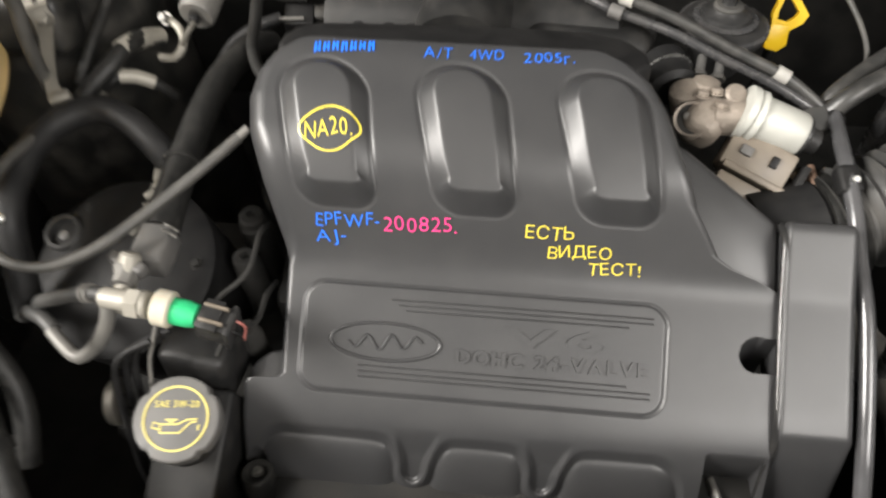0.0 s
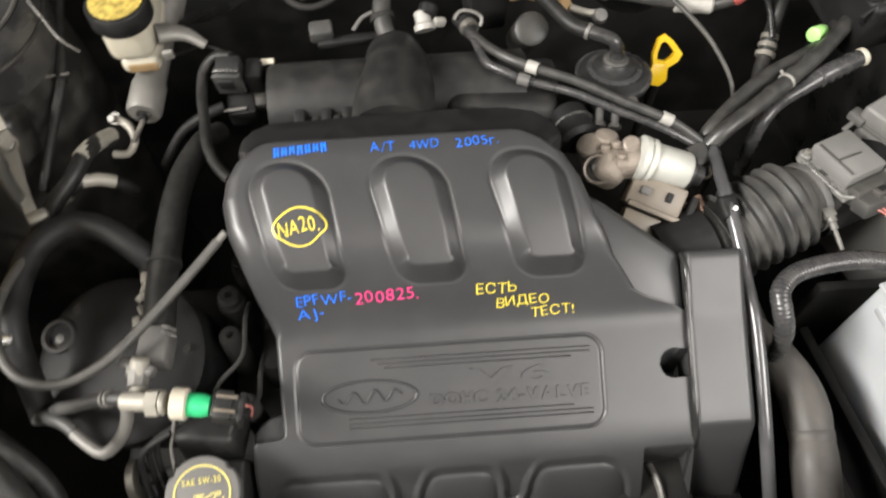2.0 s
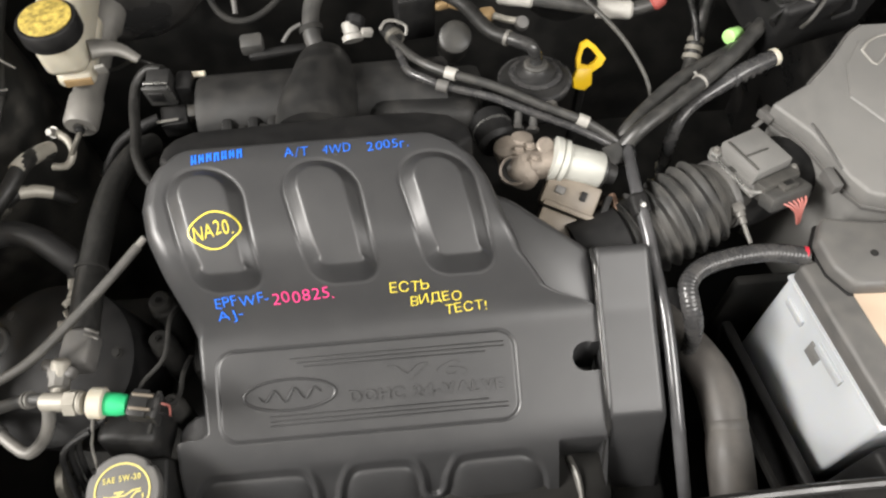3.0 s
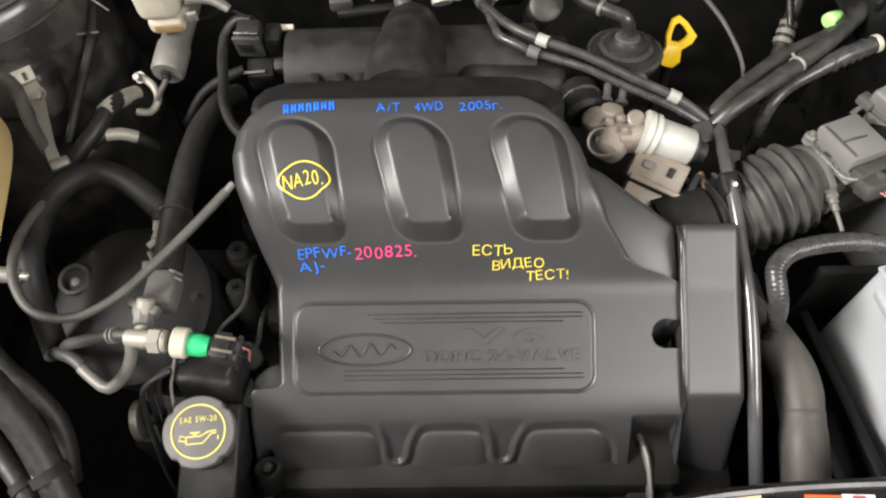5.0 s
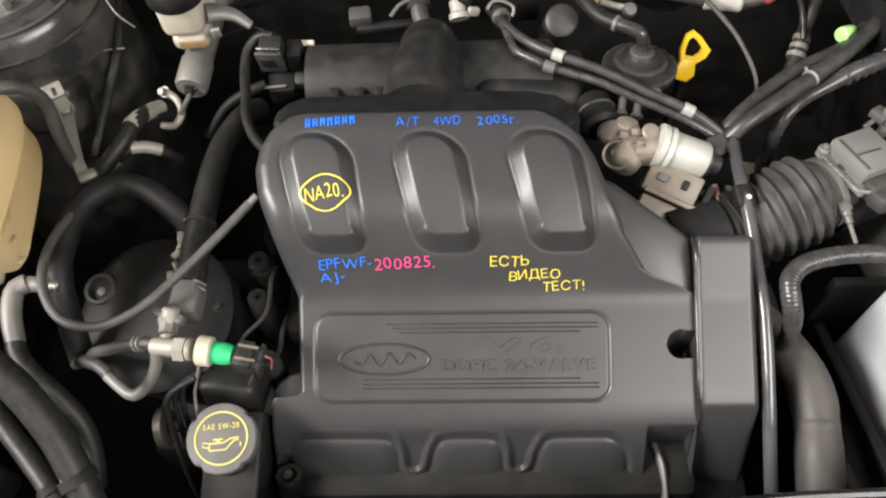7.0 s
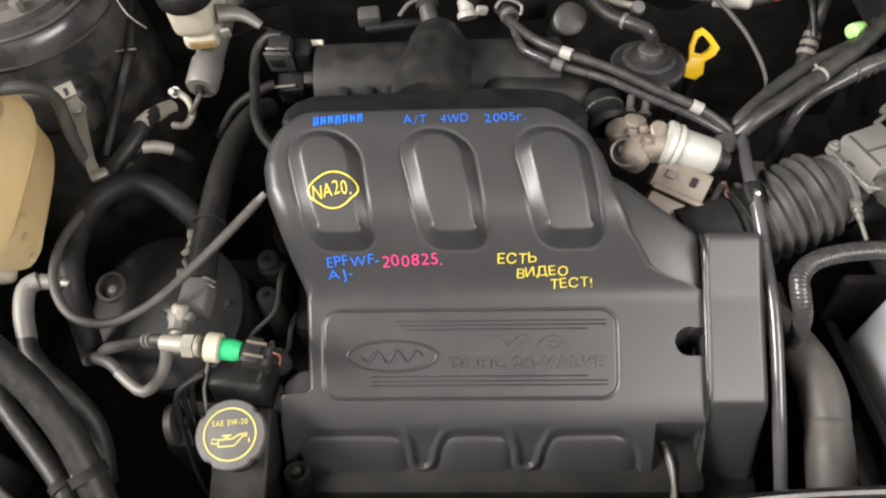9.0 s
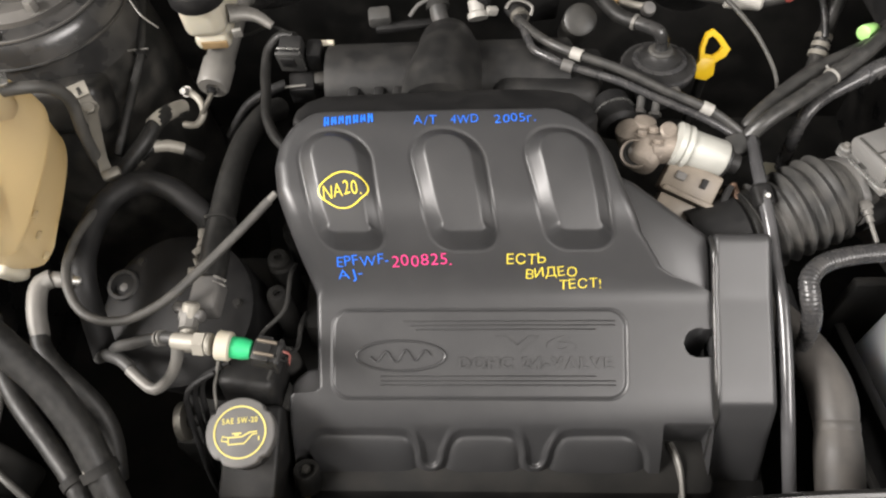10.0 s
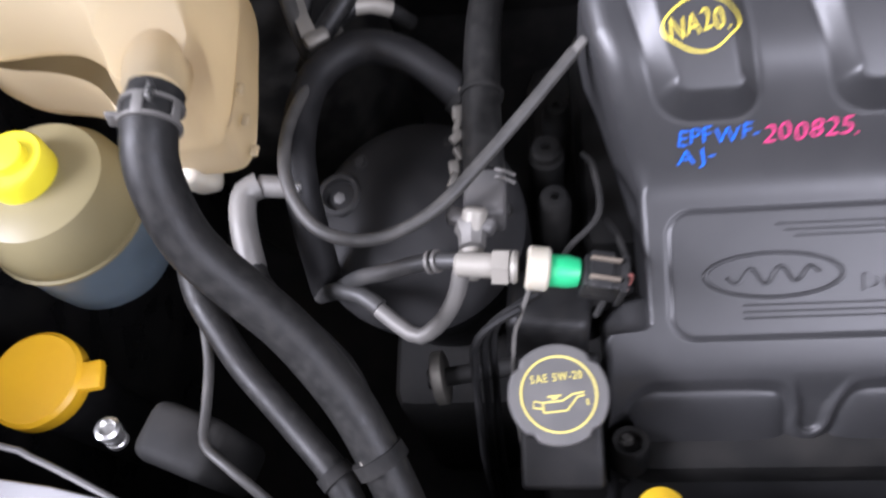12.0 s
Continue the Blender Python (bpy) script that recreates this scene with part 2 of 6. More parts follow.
def hexbolt(m, r=0.006, h=0.005, bm=None):
    """A hexagon head on a washer, standing on the z of m."""
    bm = lathe([(r * 1.35, 0), (r * 1.35, 0.0012)], m, 18, bm)
    return lathe([(r, 0.001), (r, h * 0.85), (r * 0.82, h)], m, 6, bm)


def band(pts_at, d, r, w=0.009, t=0.0015, bm=None):
    """A clamp band of width w round a hose of radius r."""
    m = along(pts_at, d)
    return lathe([(r, -w / 2), (r + t, -w / 2), (r + t, w / 2), (r, w / 2)], m, 24, bm)


def hose(name, pts, r, mat, label, category="hose", group="", **kw):
    ob = thing(name, pts[0], label, category, group)
    part("tube", sweep(pts, r, **kw), mat, ob)
    return ob


# ---- the setting: garage and engine bay ----
def slab(name, x0, x1, y0, y1, z0, z1, mat, label, bevel=0.0):
    return structure(name, rbox(x1 - x0, y1 - y0, z1 - z0, pose((x0 + x1) / 2, (y0 + y1) / 2, (z0 + z1) / 2), bevel), mat, label)


slab("ground", -4.2, 4.2, -4.2, 4.2, -0.2, 0.0, CONCRETE, "grey concrete garage floor under the car")
# Unseen room shell; walls and ceiling kept pale to bounce light into the bay
slab("ceiling", -4.2, 4.2, -4.2, 4.2, 3.2, 3.3, PAINTED, "unseen garage ceiling, pale to bounce light")
slab("wall_north", -4.2, 4.2, 4.0, 4.2, 0.0, 3.2, PAINTED, "unseen garage wall, pale to bounce light")
slab("wall_south", -4.2, 4.2, -4.2, -4.0, 0.0, 3.2, PAINTED, "unseen garage wall, pale to bounce light")
slab("wall_east", 4.0, 4.2, -4.0, 4.0, 0.0, 3.2, PAINTED, "unseen garage wall, pale to bounce light")
slab("wall_west", -4.2, -4.0, -4.0, 4.0, 0.0, 3.2, PAINTED, "unseen garage wall, pale to bounce light")

# body shell round the engine: undertray, firewall, inner wings
slab("undertray", -0.68, 0.68, 0.03, 0.94, 0.30, 0.34, BLACK, "sooty black tray at the bottom of the engine bay")
slab("firewall", -0.80, 0.80, 0.94, 0.98, 0.0, 1.16, BLACK, "dusty black steel bulkhead behind the engine")
slab("inner_wing_west", -0.80, -0.68, -0.06, 0.94, 0.0, 1.00, BODY, "black painted inner wing panel")
slab("inner_wing_east", 0.68, 0.80, -0.06, 0.94, 0.0, 1.00, BODY, "black painted inner wing panel")

# raised bonnet, out of view, added to shade the rear; dark underside facing the engine
bonnet = rbox(1.45, 1.15, 0.03, pose(0, 0.76, 1.66, 118), 0.008)
tagged(finish("bonnet", bonnet, BLACK), "unseen raised bonnet, its dark underside shading the rear", "bonnet", kind="structure")

# cross member at the front, with its raised rear flange
slam = bmesh.new()
edge = [(-0.68, 0.050), (-0.31, 0.060), (-0.12, 0.069), (0.06, 0.078), (0.16, 0.085), (0.22, 0.094), (0.31, 0.100), (0.45, 0.101), (0.68, 0.096)]
prism([(0.68, -0.05), *[(x, y) for x, y in edge[::-1]], (-0.68, -0.05)], 0.868, 0.880, bevel=0.003, bm=slam)
sweep([(x, y - 0.005, 0.880) for x, y in edge], 0.0045, 8, 0.02, bm=slam)
sweep([(x, y - 0.040, 0.879) for x, y in edge], 0.005, 8, 0.02, bm=slam)
prism([(0.68, -0.05), *[(x, y - 0.006) for x, y in edge[::-1]], (-0.68, -0.05)], 0.80, 0.868, bevel=0, bm=slam)
tagged(finish("front_crossmember", slam, BODY), "black painted steel crossmember above the radiator", "body panel", kind="structure")
wing = bmesh.new()
prism([(-0.67, 0.112), (-0.55, 0.1035), (-0.515, 0.0985), (-0.478, 0.0905), (-0.445, 0.078), (-0.44, 0.052), (-0.67, 0.052)], 0.866, 0.876, bevel=0.003, bm=wing)
structure("wing_edge", wing, SILVER, "pale silver painted edge of the front wing")
seal = sweep([(-0.66, 0.136, 0.872), (-0.56, 0.124, 0.872), (-0.534, 0.116, 0.872), (-0.505, 0.104, 0.871), (-0.474, 0.090, 0.870)], 0.0022, 8, 0.01)
structure("trim_seal", seal, GREYPL, "thin grey seal along the wing edge")
slab("radiator_wall", -0.68, 0.68, -0.05, 0.03, 0.0, 0.80, BLACK, "dark radiator pack below the crossmember")

# the dark engine casting that everything sits on
engine = thing("engine_block", (0.03, 0.32, 0.34), "oily black engine casting under the plastic cover", "engine")
part("casting", rbox(0.52, 0.40, 0.36, pose(0.03, 0.32, 0.535), 0.02), BLACK, engine)
part("rear_head", rbox(0.42, 0.22, 0.07, pose(0.02, 0.40, 0.735), 0.015), BLACK, engine)
part("front_head", rbox(0.40, 0.13, 0.09, pose(0.03, 0.19, 0.70), 0.015), BLACK, engine)
part("end_casting", rbox(0.14, 0.26, 0.30, pose(-0.29, 0.33, 0.50), 0.02), BLACK, engine)
for bx, by, bz, br in ((-0.216, 0.362, 0.79, 0.012), (-0.212, 0.318, 0.79, 0.011), (-0.206, 0.400, 0.79, 0.010), (-0.190, 0.245, 0.80, 0.009)):
    b = lathe([(br * 1.2, -0.10), (br * 1.2, 0), (br, 0.003), (br, 0.010), (br * 0.8, 0.013), (br * 0.35, 0.013), (br * 0.3, 0.008)], pose(bx, by, bz), 20)
    part("bolt_boss", b, BLACK, engine, "dark bolt boss")


# ---- engine cover ----
PROFILE = ((0.050, 0.742), (0.100, 0.757), (0.145, 0.775), (0.177, 0.791), (0.2015, 0.807), (0.2745, 0.8455), (0.290, 0.8535), (0.300, 0.868), (0.313, 0.889), (0.325, 0.908), (0.337, 0.922), (0.352, 0.931), (0.380, 0.940), (0.423, 0.951), (0.450, 0.9515))
YS = np.linspace(0.05, 0.45, 801)
ZS = np.interp(YS, [p[0] for p in PROFILE], [p[1] for p in PROFILE])
k = np.exp(-0.5 * (np.arange(-36, 37) / 13.0) ** 2)
ZS = np.convolve(np.pad(ZS, 36, mode="reflect", reflect_type="odd"), k / k.sum(), mode="valid")
STEEP = np.sqrt(1 + np.gradient(ZS, YS) ** 2)
VS = np.concatenate([[0], np.cumsum(np.hypot(np.diff(YS), np.diff(ZS)))])


def v_of(y):
    return np.interp(y, YS, VS)


def y_of(v):
    return np.interp(v, VS, YS)


def step01(t):
    t = np.clip(t, 0, 1)
    return t * t * (3 - 2 * t)


def bevel_ramp(t, s=0.10):
    """A straight slope from 0 to 1 with short rounded ends."""
    return (np.sqrt(t * t + s * s) - np.sqrt((t - 1) ** 2 + s * s) + 1) / 2


def round_rect(px, py, hx, hy, r):
    """Distance to a rectangle with rounded corners; less than nothing inside."""
    qx, qy = np.abs(px) - hx + r, np.abs(py) - hy + r
    return np.hypot(np.maximum(qx, 0), np.maximum(qy, 0)) + np.minimum(np.maximum(qx, qy), 0) - r


def left_edge(y):
    return np.interp(y, (0.05, 0.2025, 0.2050, 0.2068, 0.2105, 0.29, 0.303, 0.329, 0.36, 0.384, 0.405, 0.420, 0.433, 0.44), (-0.181, -0.184, -0.182, -0.160, -0.155, -0.157, -0.162, -0.176, -0.189, -0.193, -0.190, -0.182, -0.168, -0.155))


def right_edge(y):
    return np.interp(y, (0.05, 0.289, 0.294, 0.299, 0.305, 0.326, 0.354, 0.39, 0.410, 0.425, 0.434, 0.44), (0.2225, 0.2225, 0.212, 0.192, 0.176, 0.153, 0.139, 0.127, 0.116, 0.100, 0.085, 0.070))


def cover_height(x, y, deep=True):
    """Height of the cover's skin over (x, y)."""
    z = np.interp(y, YS, ZS)
    v = v_of(y)
    steep = np.interp(y, YS, STEEP)
    base = z
    rise = y - 0.318
    face = 0.9150 + 0.78 * rise - 3.3 * rise ** 2  # the bosses' gently curved faces
    top, low = v_of(0.413), v_of(0.3155)
    mid, half = (top + low) / 2, (top - low) / 2
    for cx in (-0.1265, -0.0208, 0.0855):
        px = x - cx + 0.024 * (v - mid) / (2 * half)
        w = 0.0318 + 0.0025 * (v - mid) / half
        r = np.where(v > mid, w - 0.001, 0.018)
        d = round_rect(px, v - mid, w, half, r)
        z = z + np.maximum(face - base, 0.006) * (bevel_ramp(-d / (0.0120 - 0.0035 * step01((low + 0.022 - v) / 0.012))) - 0.002) - 0.0010 * np.exp(-((d - 0.0012) / 0.0020) ** 2)
    # the hollow line round the name panel
    d = round_rect(x, v - (v_of(0.2755) + v_of(0.2005)) / 2, 0.1405, (v_of(0.2755) - v_of(0.2005)) / 2, 0.017)
    z = z - 0.0014 * np.exp(-(d / 0.0011) ** 2) + 0.0003 * step01(-d / 0.003)
    # three pads along the front: a hollow round each and a trough between them
    apron = round_rect(x + 0.0060, v - v_of(0.06), 0.1715, v_of(0.1785) - v_of(0.06), 0.030)
    fall = v_of(0.1785) - v
    near, trough = apron, 0 * x
    for cx in (-0.046, 0.056):
        px = np.abs(x - cx + 0.10 * (fall - 0.012))
        notch = np.where(fall < 0.022, px - 0.0100 * np.clip(1 - fall / 0.022, 0, 1.2) ** 1.5, np.hypot(px, fall - 0.022)) - 0.0110
        near = (near - notch + np.sqrt((near + notch) ** 2 + 0.006 ** 2)) / 2
        trough = np.maximum(trough, step01(-notch / 0.007) * step01((fall + 0.003) / 0.016))
    front = step01((0.197 - y) / 0.010)
    inward = np.maximum(-near, 0)
    hollow = step01(inward / 0.0055) * np.exp(-np.maximum(inward - 0.0045, 0) / 0.0070)
    z = z - front * steep * 0.0068 * np.maximum(hollow, trough)
    ahead = 0.5 * (0.180 - y + np.sqrt((0.180 - y) ** 2 + 0.007 ** 2)) - 0.00015
    z = z - 0.82 * ahead - 3.6 * ahead ** 2
    # openings
    if deep:
        d = np.minimum(np.hypot(x - 0.2085, (y - 0.247) * 1.12) - 0.0135, round_rect(x - 0.2180, (y - 0.247) * 1.12, 0.010, 0.0130, 0.002))
        z = z - 0.055 * step01(-d / 0.0022)
        d = round_rect(x - 0.1985, y - 0.125, 0.0235, 0.056, 0.003)
        z = z - 0.085 * step01(-d / 0.0022)
        d = np.hypot(x + 0.1730, (y - 0.149) * 0.65) - 0.0095
        z = z - 0.040 * step01(-d / 0.0022)
    # rolled edges
    upper = step01((y - 0.283) / 0.02)
    for d, r in ((x - left_edge(y), 0.005 + 0.011 * upper), (right_edge(y) - x, 0.0015 + 0.010 * upper), (0.4385 - y, 0.006 + 0 * y)):
        q = np.clip(1 - d / r, 0, 1)
        z = z - r * (1 - np.sqrt(1 - q * q))
    return z


def sheet(xs, ys, zs, drop):
    """A moulded skin from a grid of heights, with walls of depth drop hanging from its rim."""
    def pad(a, low=0.0):
        a = np.pad(a, 1, mode="edge")
        if low:
            a[0], a[-1], a[:, 0], a[:, -1] = a[0] - low, a[-1] - low, a[:, 0] - low, a[:, -1] - low
        return a
    xs, ys, zs = pad(xs), pad(ys), pad(zs, drop)
    n, m = xs.shape
    verts = np.stack([xs, ys, zs], -1).reshape(-1, 3)
    i = np.arange(n * m).reshape(n, m)
    faces = np.stack([i[:-1, :-1], i[:-1, 1:], i[1:, 1:], i[1:, :-1]], -1).reshape(-1, 4)
    me = bpy.data.meshes.new("skin")
    me.from_pydata(verts.tolist(), [], faces.tolist())
    return me


def skin_part(name, me, mat, parent, label=""):
    me.materials.append(mat)
    me.shade_smooth()
    me.set_sharp_from_angle(angle=radians(50))
    ob = new(name, me)
    ob.parent = parent
    ob.matrix_parent_inverse = parent.matrix_world.inverted()
    if label:
        ob["label"] = label
    return ob


cover = thing("engine_cover", (0.03, 0.28, 0.74), "black moulded plastic engine cover with coloured marker writing on it", "engine cover")
rows_y = y_of(np.linspace(v_of(0.088), v_of(0.4385), 480))
us = np.linspace(0, 1, 420)
gy = np.repeat(rows_y[:, None], len(us), 1)
inner = -0.148  # a straight column of the grid beside the notched edge
gx = np.where(us[None, :] < 0.09, left_edge(gy) + (inner - left_edge(gy)) * us[None, :] / 0.09, inner + (right_edge(gy) - inner) * (us[None, :] - 0.09) / 0.91)
skin_part("shell", sheet(gx, gy, cover_height(gx, gy), 0.045), COVER, cover)

# raised strip beside the shell
strip_y = np.linspace(0.088, 0.336, 120)
strip_u = np.linspace(0, 1, 60)
sy = np.repeat(strip_y[:, None], len(strip_u), 1)
sx = 0.2235 + (0.0530 + 0.003 * (0.336 - sy) / 0.25) * strip_u[None, :] + 0.004 * (0.3 - sy)
sz = np.interp(np.minimum(sy, 0.285), YS, ZS) + np.maximum(sy - 0.285, 0) * 0.62 + 0.0085
sz = sz - 1.5 * np.clip(0.193 - sy, 0, 1) - 2.0 * np.clip(0.197 - sy, 0, 1) ** 2
for d, r in ((strip_u[None, :] * 0.06 + 0 * sy, 0.003), ((1 - strip_u[None, :]) * 0.06 + 0 * sy, 0.008), (0.336 - sy, 0.012)):
    q = np.clip(1 - d / r, 0, 1)
    sz = sz - r * (1 - np.sqrt(1 - q * q))
skin_part("side_strip", sheet(sx, sy, sz, 0.05), COVER, cover)
part("edge_bead", sweep([(sx[i, 0] - 0.0005, sy[i, 0], sz[i, 0] - 0.001) for i in range(0, 120, 7)], 0.0034, 10), GLOSSY, cover, "shiny rounded edge bead")

# plate behind the cover
rear = bmesh.new()
prism([(-0.181, 0.436), (-0.180, 0.455), (-0.172, 0.470), (-0.155, 0.481), (-0.07, 0.486), (0.02, 0.489), (0.07, 0.487), (0.098, 0.478), (0.114, 0.458), (0.118, 0.436), (0.10, 0.42), (-0.16, 0.42)], -0.05, 0.0, Matrix.Translation((0, 0.436, 0.940)) @ pose(0, 0, 0, -16, 0, 0) @ Matrix.Translation((0, -0.436, 0)), 0.006, 3, bm=rear)
part("rear_plate", rear, DULL, cover, "matt black plate along the rear edge")

# scooped inner piece between the cover and its side strip
part("inner_scoop", prism([(0.10, 0.42), (0.15, 0.40), (0.222, 0.345), (0.2225, 0.283), (0.16, 0.285), (0.12, 0.33)], -0.06, 0.0, Matrix.Translation((0, 0.285, 0.847)) @ pose(0, 0, 0, 27) @ Matrix.Translation((0, -0.285, 0)), 0.006, 3), COVER, cover)

ledge = prism([(-0.184, 0.192), (-0.150, 0.192), (-0.150, 0.236), (-0.168, 0.233), (-0.178, 0.226), (-0.184, 0.218)], -0.03, 0.0, Matrix.Translation((0, 0.205, 0.7925)) @ pose(0, 0, 0, 24) @ Matrix.Translation((0, -0.205, 0)), 0.003, 3)
part("side_ledge", ledge, COVER, cover)
part("grommet", lathe([(0.0130, -0.025), (0.0130, 0.0), (0.0118, 0.002), (0.0085, 0.001), (0.0080, -0.006), (0.002, -0.006)], pose(-0.169, 0.1435, 0.762, -20), 28), BLACK, cover, "black rubber grommet in the notch")
part("grommet_bolt", hexbolt(pose(-0.171, 0.1465, 0.755, -20), 0.0038, 0.004), GREYRUB, cover, "dull bolt head")
# Black block added to imitate the shade down in the opening
part("opening_shade", rbox(0.044, 0.10, 0.03, pose(0.1985, 0.128, 0.712), 0.002), BLACK, cover, "black block standing in for the shade inside the opening")
part("bright_fin", sweep([(0.189, 0.176, 0.745), (0.1945, 0.155, 0.746), (0.1960, 0.125, 0.736), (0.194, 0.10, 0.724)], 0.0036, 10, flat=1.6), ZINC, cover, "pale metal edge seen through the opening")


# lettering: every character is set on its own, so that hand lettering can sway
def glyphs(text, weight=0.0, sway=0.0, slant=0.0):
    """Flat outlines of a word: faces in a bmesh, about one unit high, and the word's width."""
    bm = bmesh.new()
    pen = 0.0
    for c in text:
        if c == " ":
            pen += 0.45
            continue
        cu = bpy.data.curves.new("glyph", "FONT")
        cu.body, cu.offset, cu.resolution_u, cu.shear = c, weight, 3, slant
        ob = bpy.data.objects.new("glyph", cu)
        scene.collection.objects.link(ob)
        me = bpy.data.meshes.new_from_object(ob.evaluated_get(bpy.context.evaluated_depsgraph_get()))
        xs = [v.co.x for v in me.vertices]
        m = Matrix.Translation((pen - min(xs), random.uniform(-sway, sway), 0)) @ Matrix.Rotation(random.uniform(-sway, sway) * 1.5, 4, "Z")
        me.transform(m)
        bm.from_mesh(me)
        pen += max(xs) - min(xs) + 0.13
        bpy.data.objects.remove(ob)
        bpy.data.curves.remove(cu)
        bpy.data.meshes.remove(me)
    return bm, pen - 0.13


def on_skin(bm, start, end, height, width_units, lift=0.0007):
    """Lays flat shapes on the cover, their baseline from start to end (x, y in plan)."""
    a, b = Vector((start[0], v_of(start[1]))), Vector((end[0], v_of(end[1])))
    ex = (b - a) / width_units
    ey = Vector((-(b - a).y, (b - a).x)).normalized() * height / 0.72
    bmesh.ops.triangulate(bm, faces=bm.faces)
    bmesh.ops.subdivide_edges(bm, edges=[e for e in bm.edges if e.calc_length() > 0.25], cuts=2, use_grid_fill=True)
    for v in bm.verts:
        q = a + ex * v.co.x + ey * v.co.y
        y = float(y_of(q.y))
        e = 0.0008
        z = float(cover_height(np.array(q.x), np.array(y)))
        nz = Vector((-(float(cover_height(np.array(q.x + e), np.array(y))) - z) / e, -(float(cover_height(np.array(q.x), np.array(y + e))) - z) / e, 1)).normalized()
        v.co = Vector((q.x, y, z)) + nz * lift
    return bm


def write(text, start, end, height, mat, label):
    bm, w = glyphs(text, -0.012, 0.07)
    part("marker_lettering", on_skin(bm, start, end, height, w), mat, cover, label)


def strokes(bm, line, width):
    """A flat ribbon along a line of points."""
    n = len(line)
    pairs = []
    for i, p in enumerate(line):
        d = (line[min(i + 1, n - 1)] - line[max(i - 1, 0)]).normalized()
        s = Vector((-d.y, d.x)) * width / 2
        pairs.append((bm.verts.new((p.x + s.x, p.y + s.y, 0)), bm.verts.new((p.x - s.x, p.y - s.y, 0))))
    for (a, b), (c, d) in zip(pairs, pairs[1:]):
        bm.faces.new((a, b, d, c))
    return bm


# a model name is drawn as plain bars
bars = bmesh.new()
for i in range(7):
    low, high = 0.04 * (i % 3), 0.70 - 0.03 * (i % 2)
    strokes(bars, [Vector((0.62 * i + 0.06, low)), Vector((0.62 * i + 0.09, high))], 0.15)
    strokes(bars, [Vector((0.62 * i + 0.36, low + 0.03)), Vector((0.62 * i + 0.34, high))], 0.15)
    strokes(bars, [Vector((0.62 * i + 0.02, 0.22 + 0.11 * (i % 4))), Vector((0.62 * i + 0.42, 0.25 + 0.11 * (i % 4)))], 0.14)
part("marker_lettering", on_skin(bars, (-0.1446, 0.4182), (-0.0974, 0.4218), 0.0105, 4.2), INK_BLUE, cover, "blue marker strokes")
write("A/T", (-0.0590, 0.4180), (-0.0372, 0.4190), 0.0105, INK_BLUE, "blue marker letters A/T")
write("4WD", (-0.0240, 0.4185), (0.0020, 0.4192), 0.0100, INK_BLUE, "blue marker letters 4WD")
write("2005г.", (0.0175, 0.4190), (0.0560, 0.4196), 0.0095, INK_BLUE, "blue marker date 2005")
write("NA20.", (-0.1405, 0.3455), (-0.1055, 0.3495), 0.0130, INK_YELLOW, "yellow marker letters NA20")
ring = bmesh.new()
pts = []
for i in range(61):
    a = 2 * math.pi * i / 60 + 0.3
    q = 1 + 0.05 * math.cos(4 * a) + 0.03 * math.sin(3 * a)
    pts.append(Vector((math.cos(a) * q, math.sin(a) * q)))
strokes(ring, pts, 0.07)
c, s = math.cos(0.10), math.sin(0.10)
for v in ring.verts:
    x, y = v.co.x * 0.0218, v.co.y * 0.0158
    px, py = -0.1225 + x * c - y * s, float(y_of(v_of(0.3525) + x * s + y * c))
    e = 0.0008
    z = float(cover_height(np.array(px), np.array(py)))
    v.co = (px, py - 0.0004, z + 0.0008)
part("marker_ring", ring, INK_YELLOW, cover, "yellow marker ring round the letters")
write("EPFWF-", (-0.1336, 0.3060), (-0.0838, 0.3075), 0.0115, INK_BLUE, "blue marker letters EPFWF")
write("AJ-", (-0.1336, 0.2990), (-0.1100, 0.2998), 0.0105, INK_BLUE, "blue marker letters AJ")
write("200825.", (-0.0810, 0.3062), (-0.0245, 0.3065), 0.0125, INK_PINK, "pink marker number 200825")
write("ЕСТЬ", (0.0278, 0.3068), (0.0642, 0.3072), 0.0110, INK_YELLOW, "yellow marker word in Cyrillic")
write("ВИДЕО", (0.0459, 0.2984), (0.0937, 0.2996), 0.0100, INK_YELLOW, "yellow marker word in Cyrillic")
write("ТЕСТ!", (0.0777, 0.2908), (0.1172, 0.2920), 0.0100, INK_YELLOW, "yellow marker word in Cyrillic")

# name panel: raised letters, lines and an oval badge
PANEL = pose(0, 0.238, 0.8268, math.degrees(math.atan2(0.8455 - 0.807, 0.2745 - 0.2015)))


def raised(bm, h, m):
    ret = bmesh.ops.extrude_face_region(bm, geom=bm.faces[:])
    bmesh.ops.translate(bm, vec=(0, 0, h), verts=[g for g in ret["geom"] if isinstance(g, bmesh.types.BMVert)])
    bm.transform(m)
    return bm


def emboss(text, cx, cy, width, height, weight):
    bm, w = glyphs(text, weight)
    bmesh.ops.translate(bm, vec=(-w / 2, -0.36, 0), verts=bm.verts)
    bmesh.ops.scale(bm, vec=(width / w, height / 0.72, 1), verts=bm.verts)
    part("raised_lettering", raised(bm, 0.0016, PANEL @ Matrix.Translation((cx, cy, -0.0003))), COVER, cover, "raised letters " + text, 20)


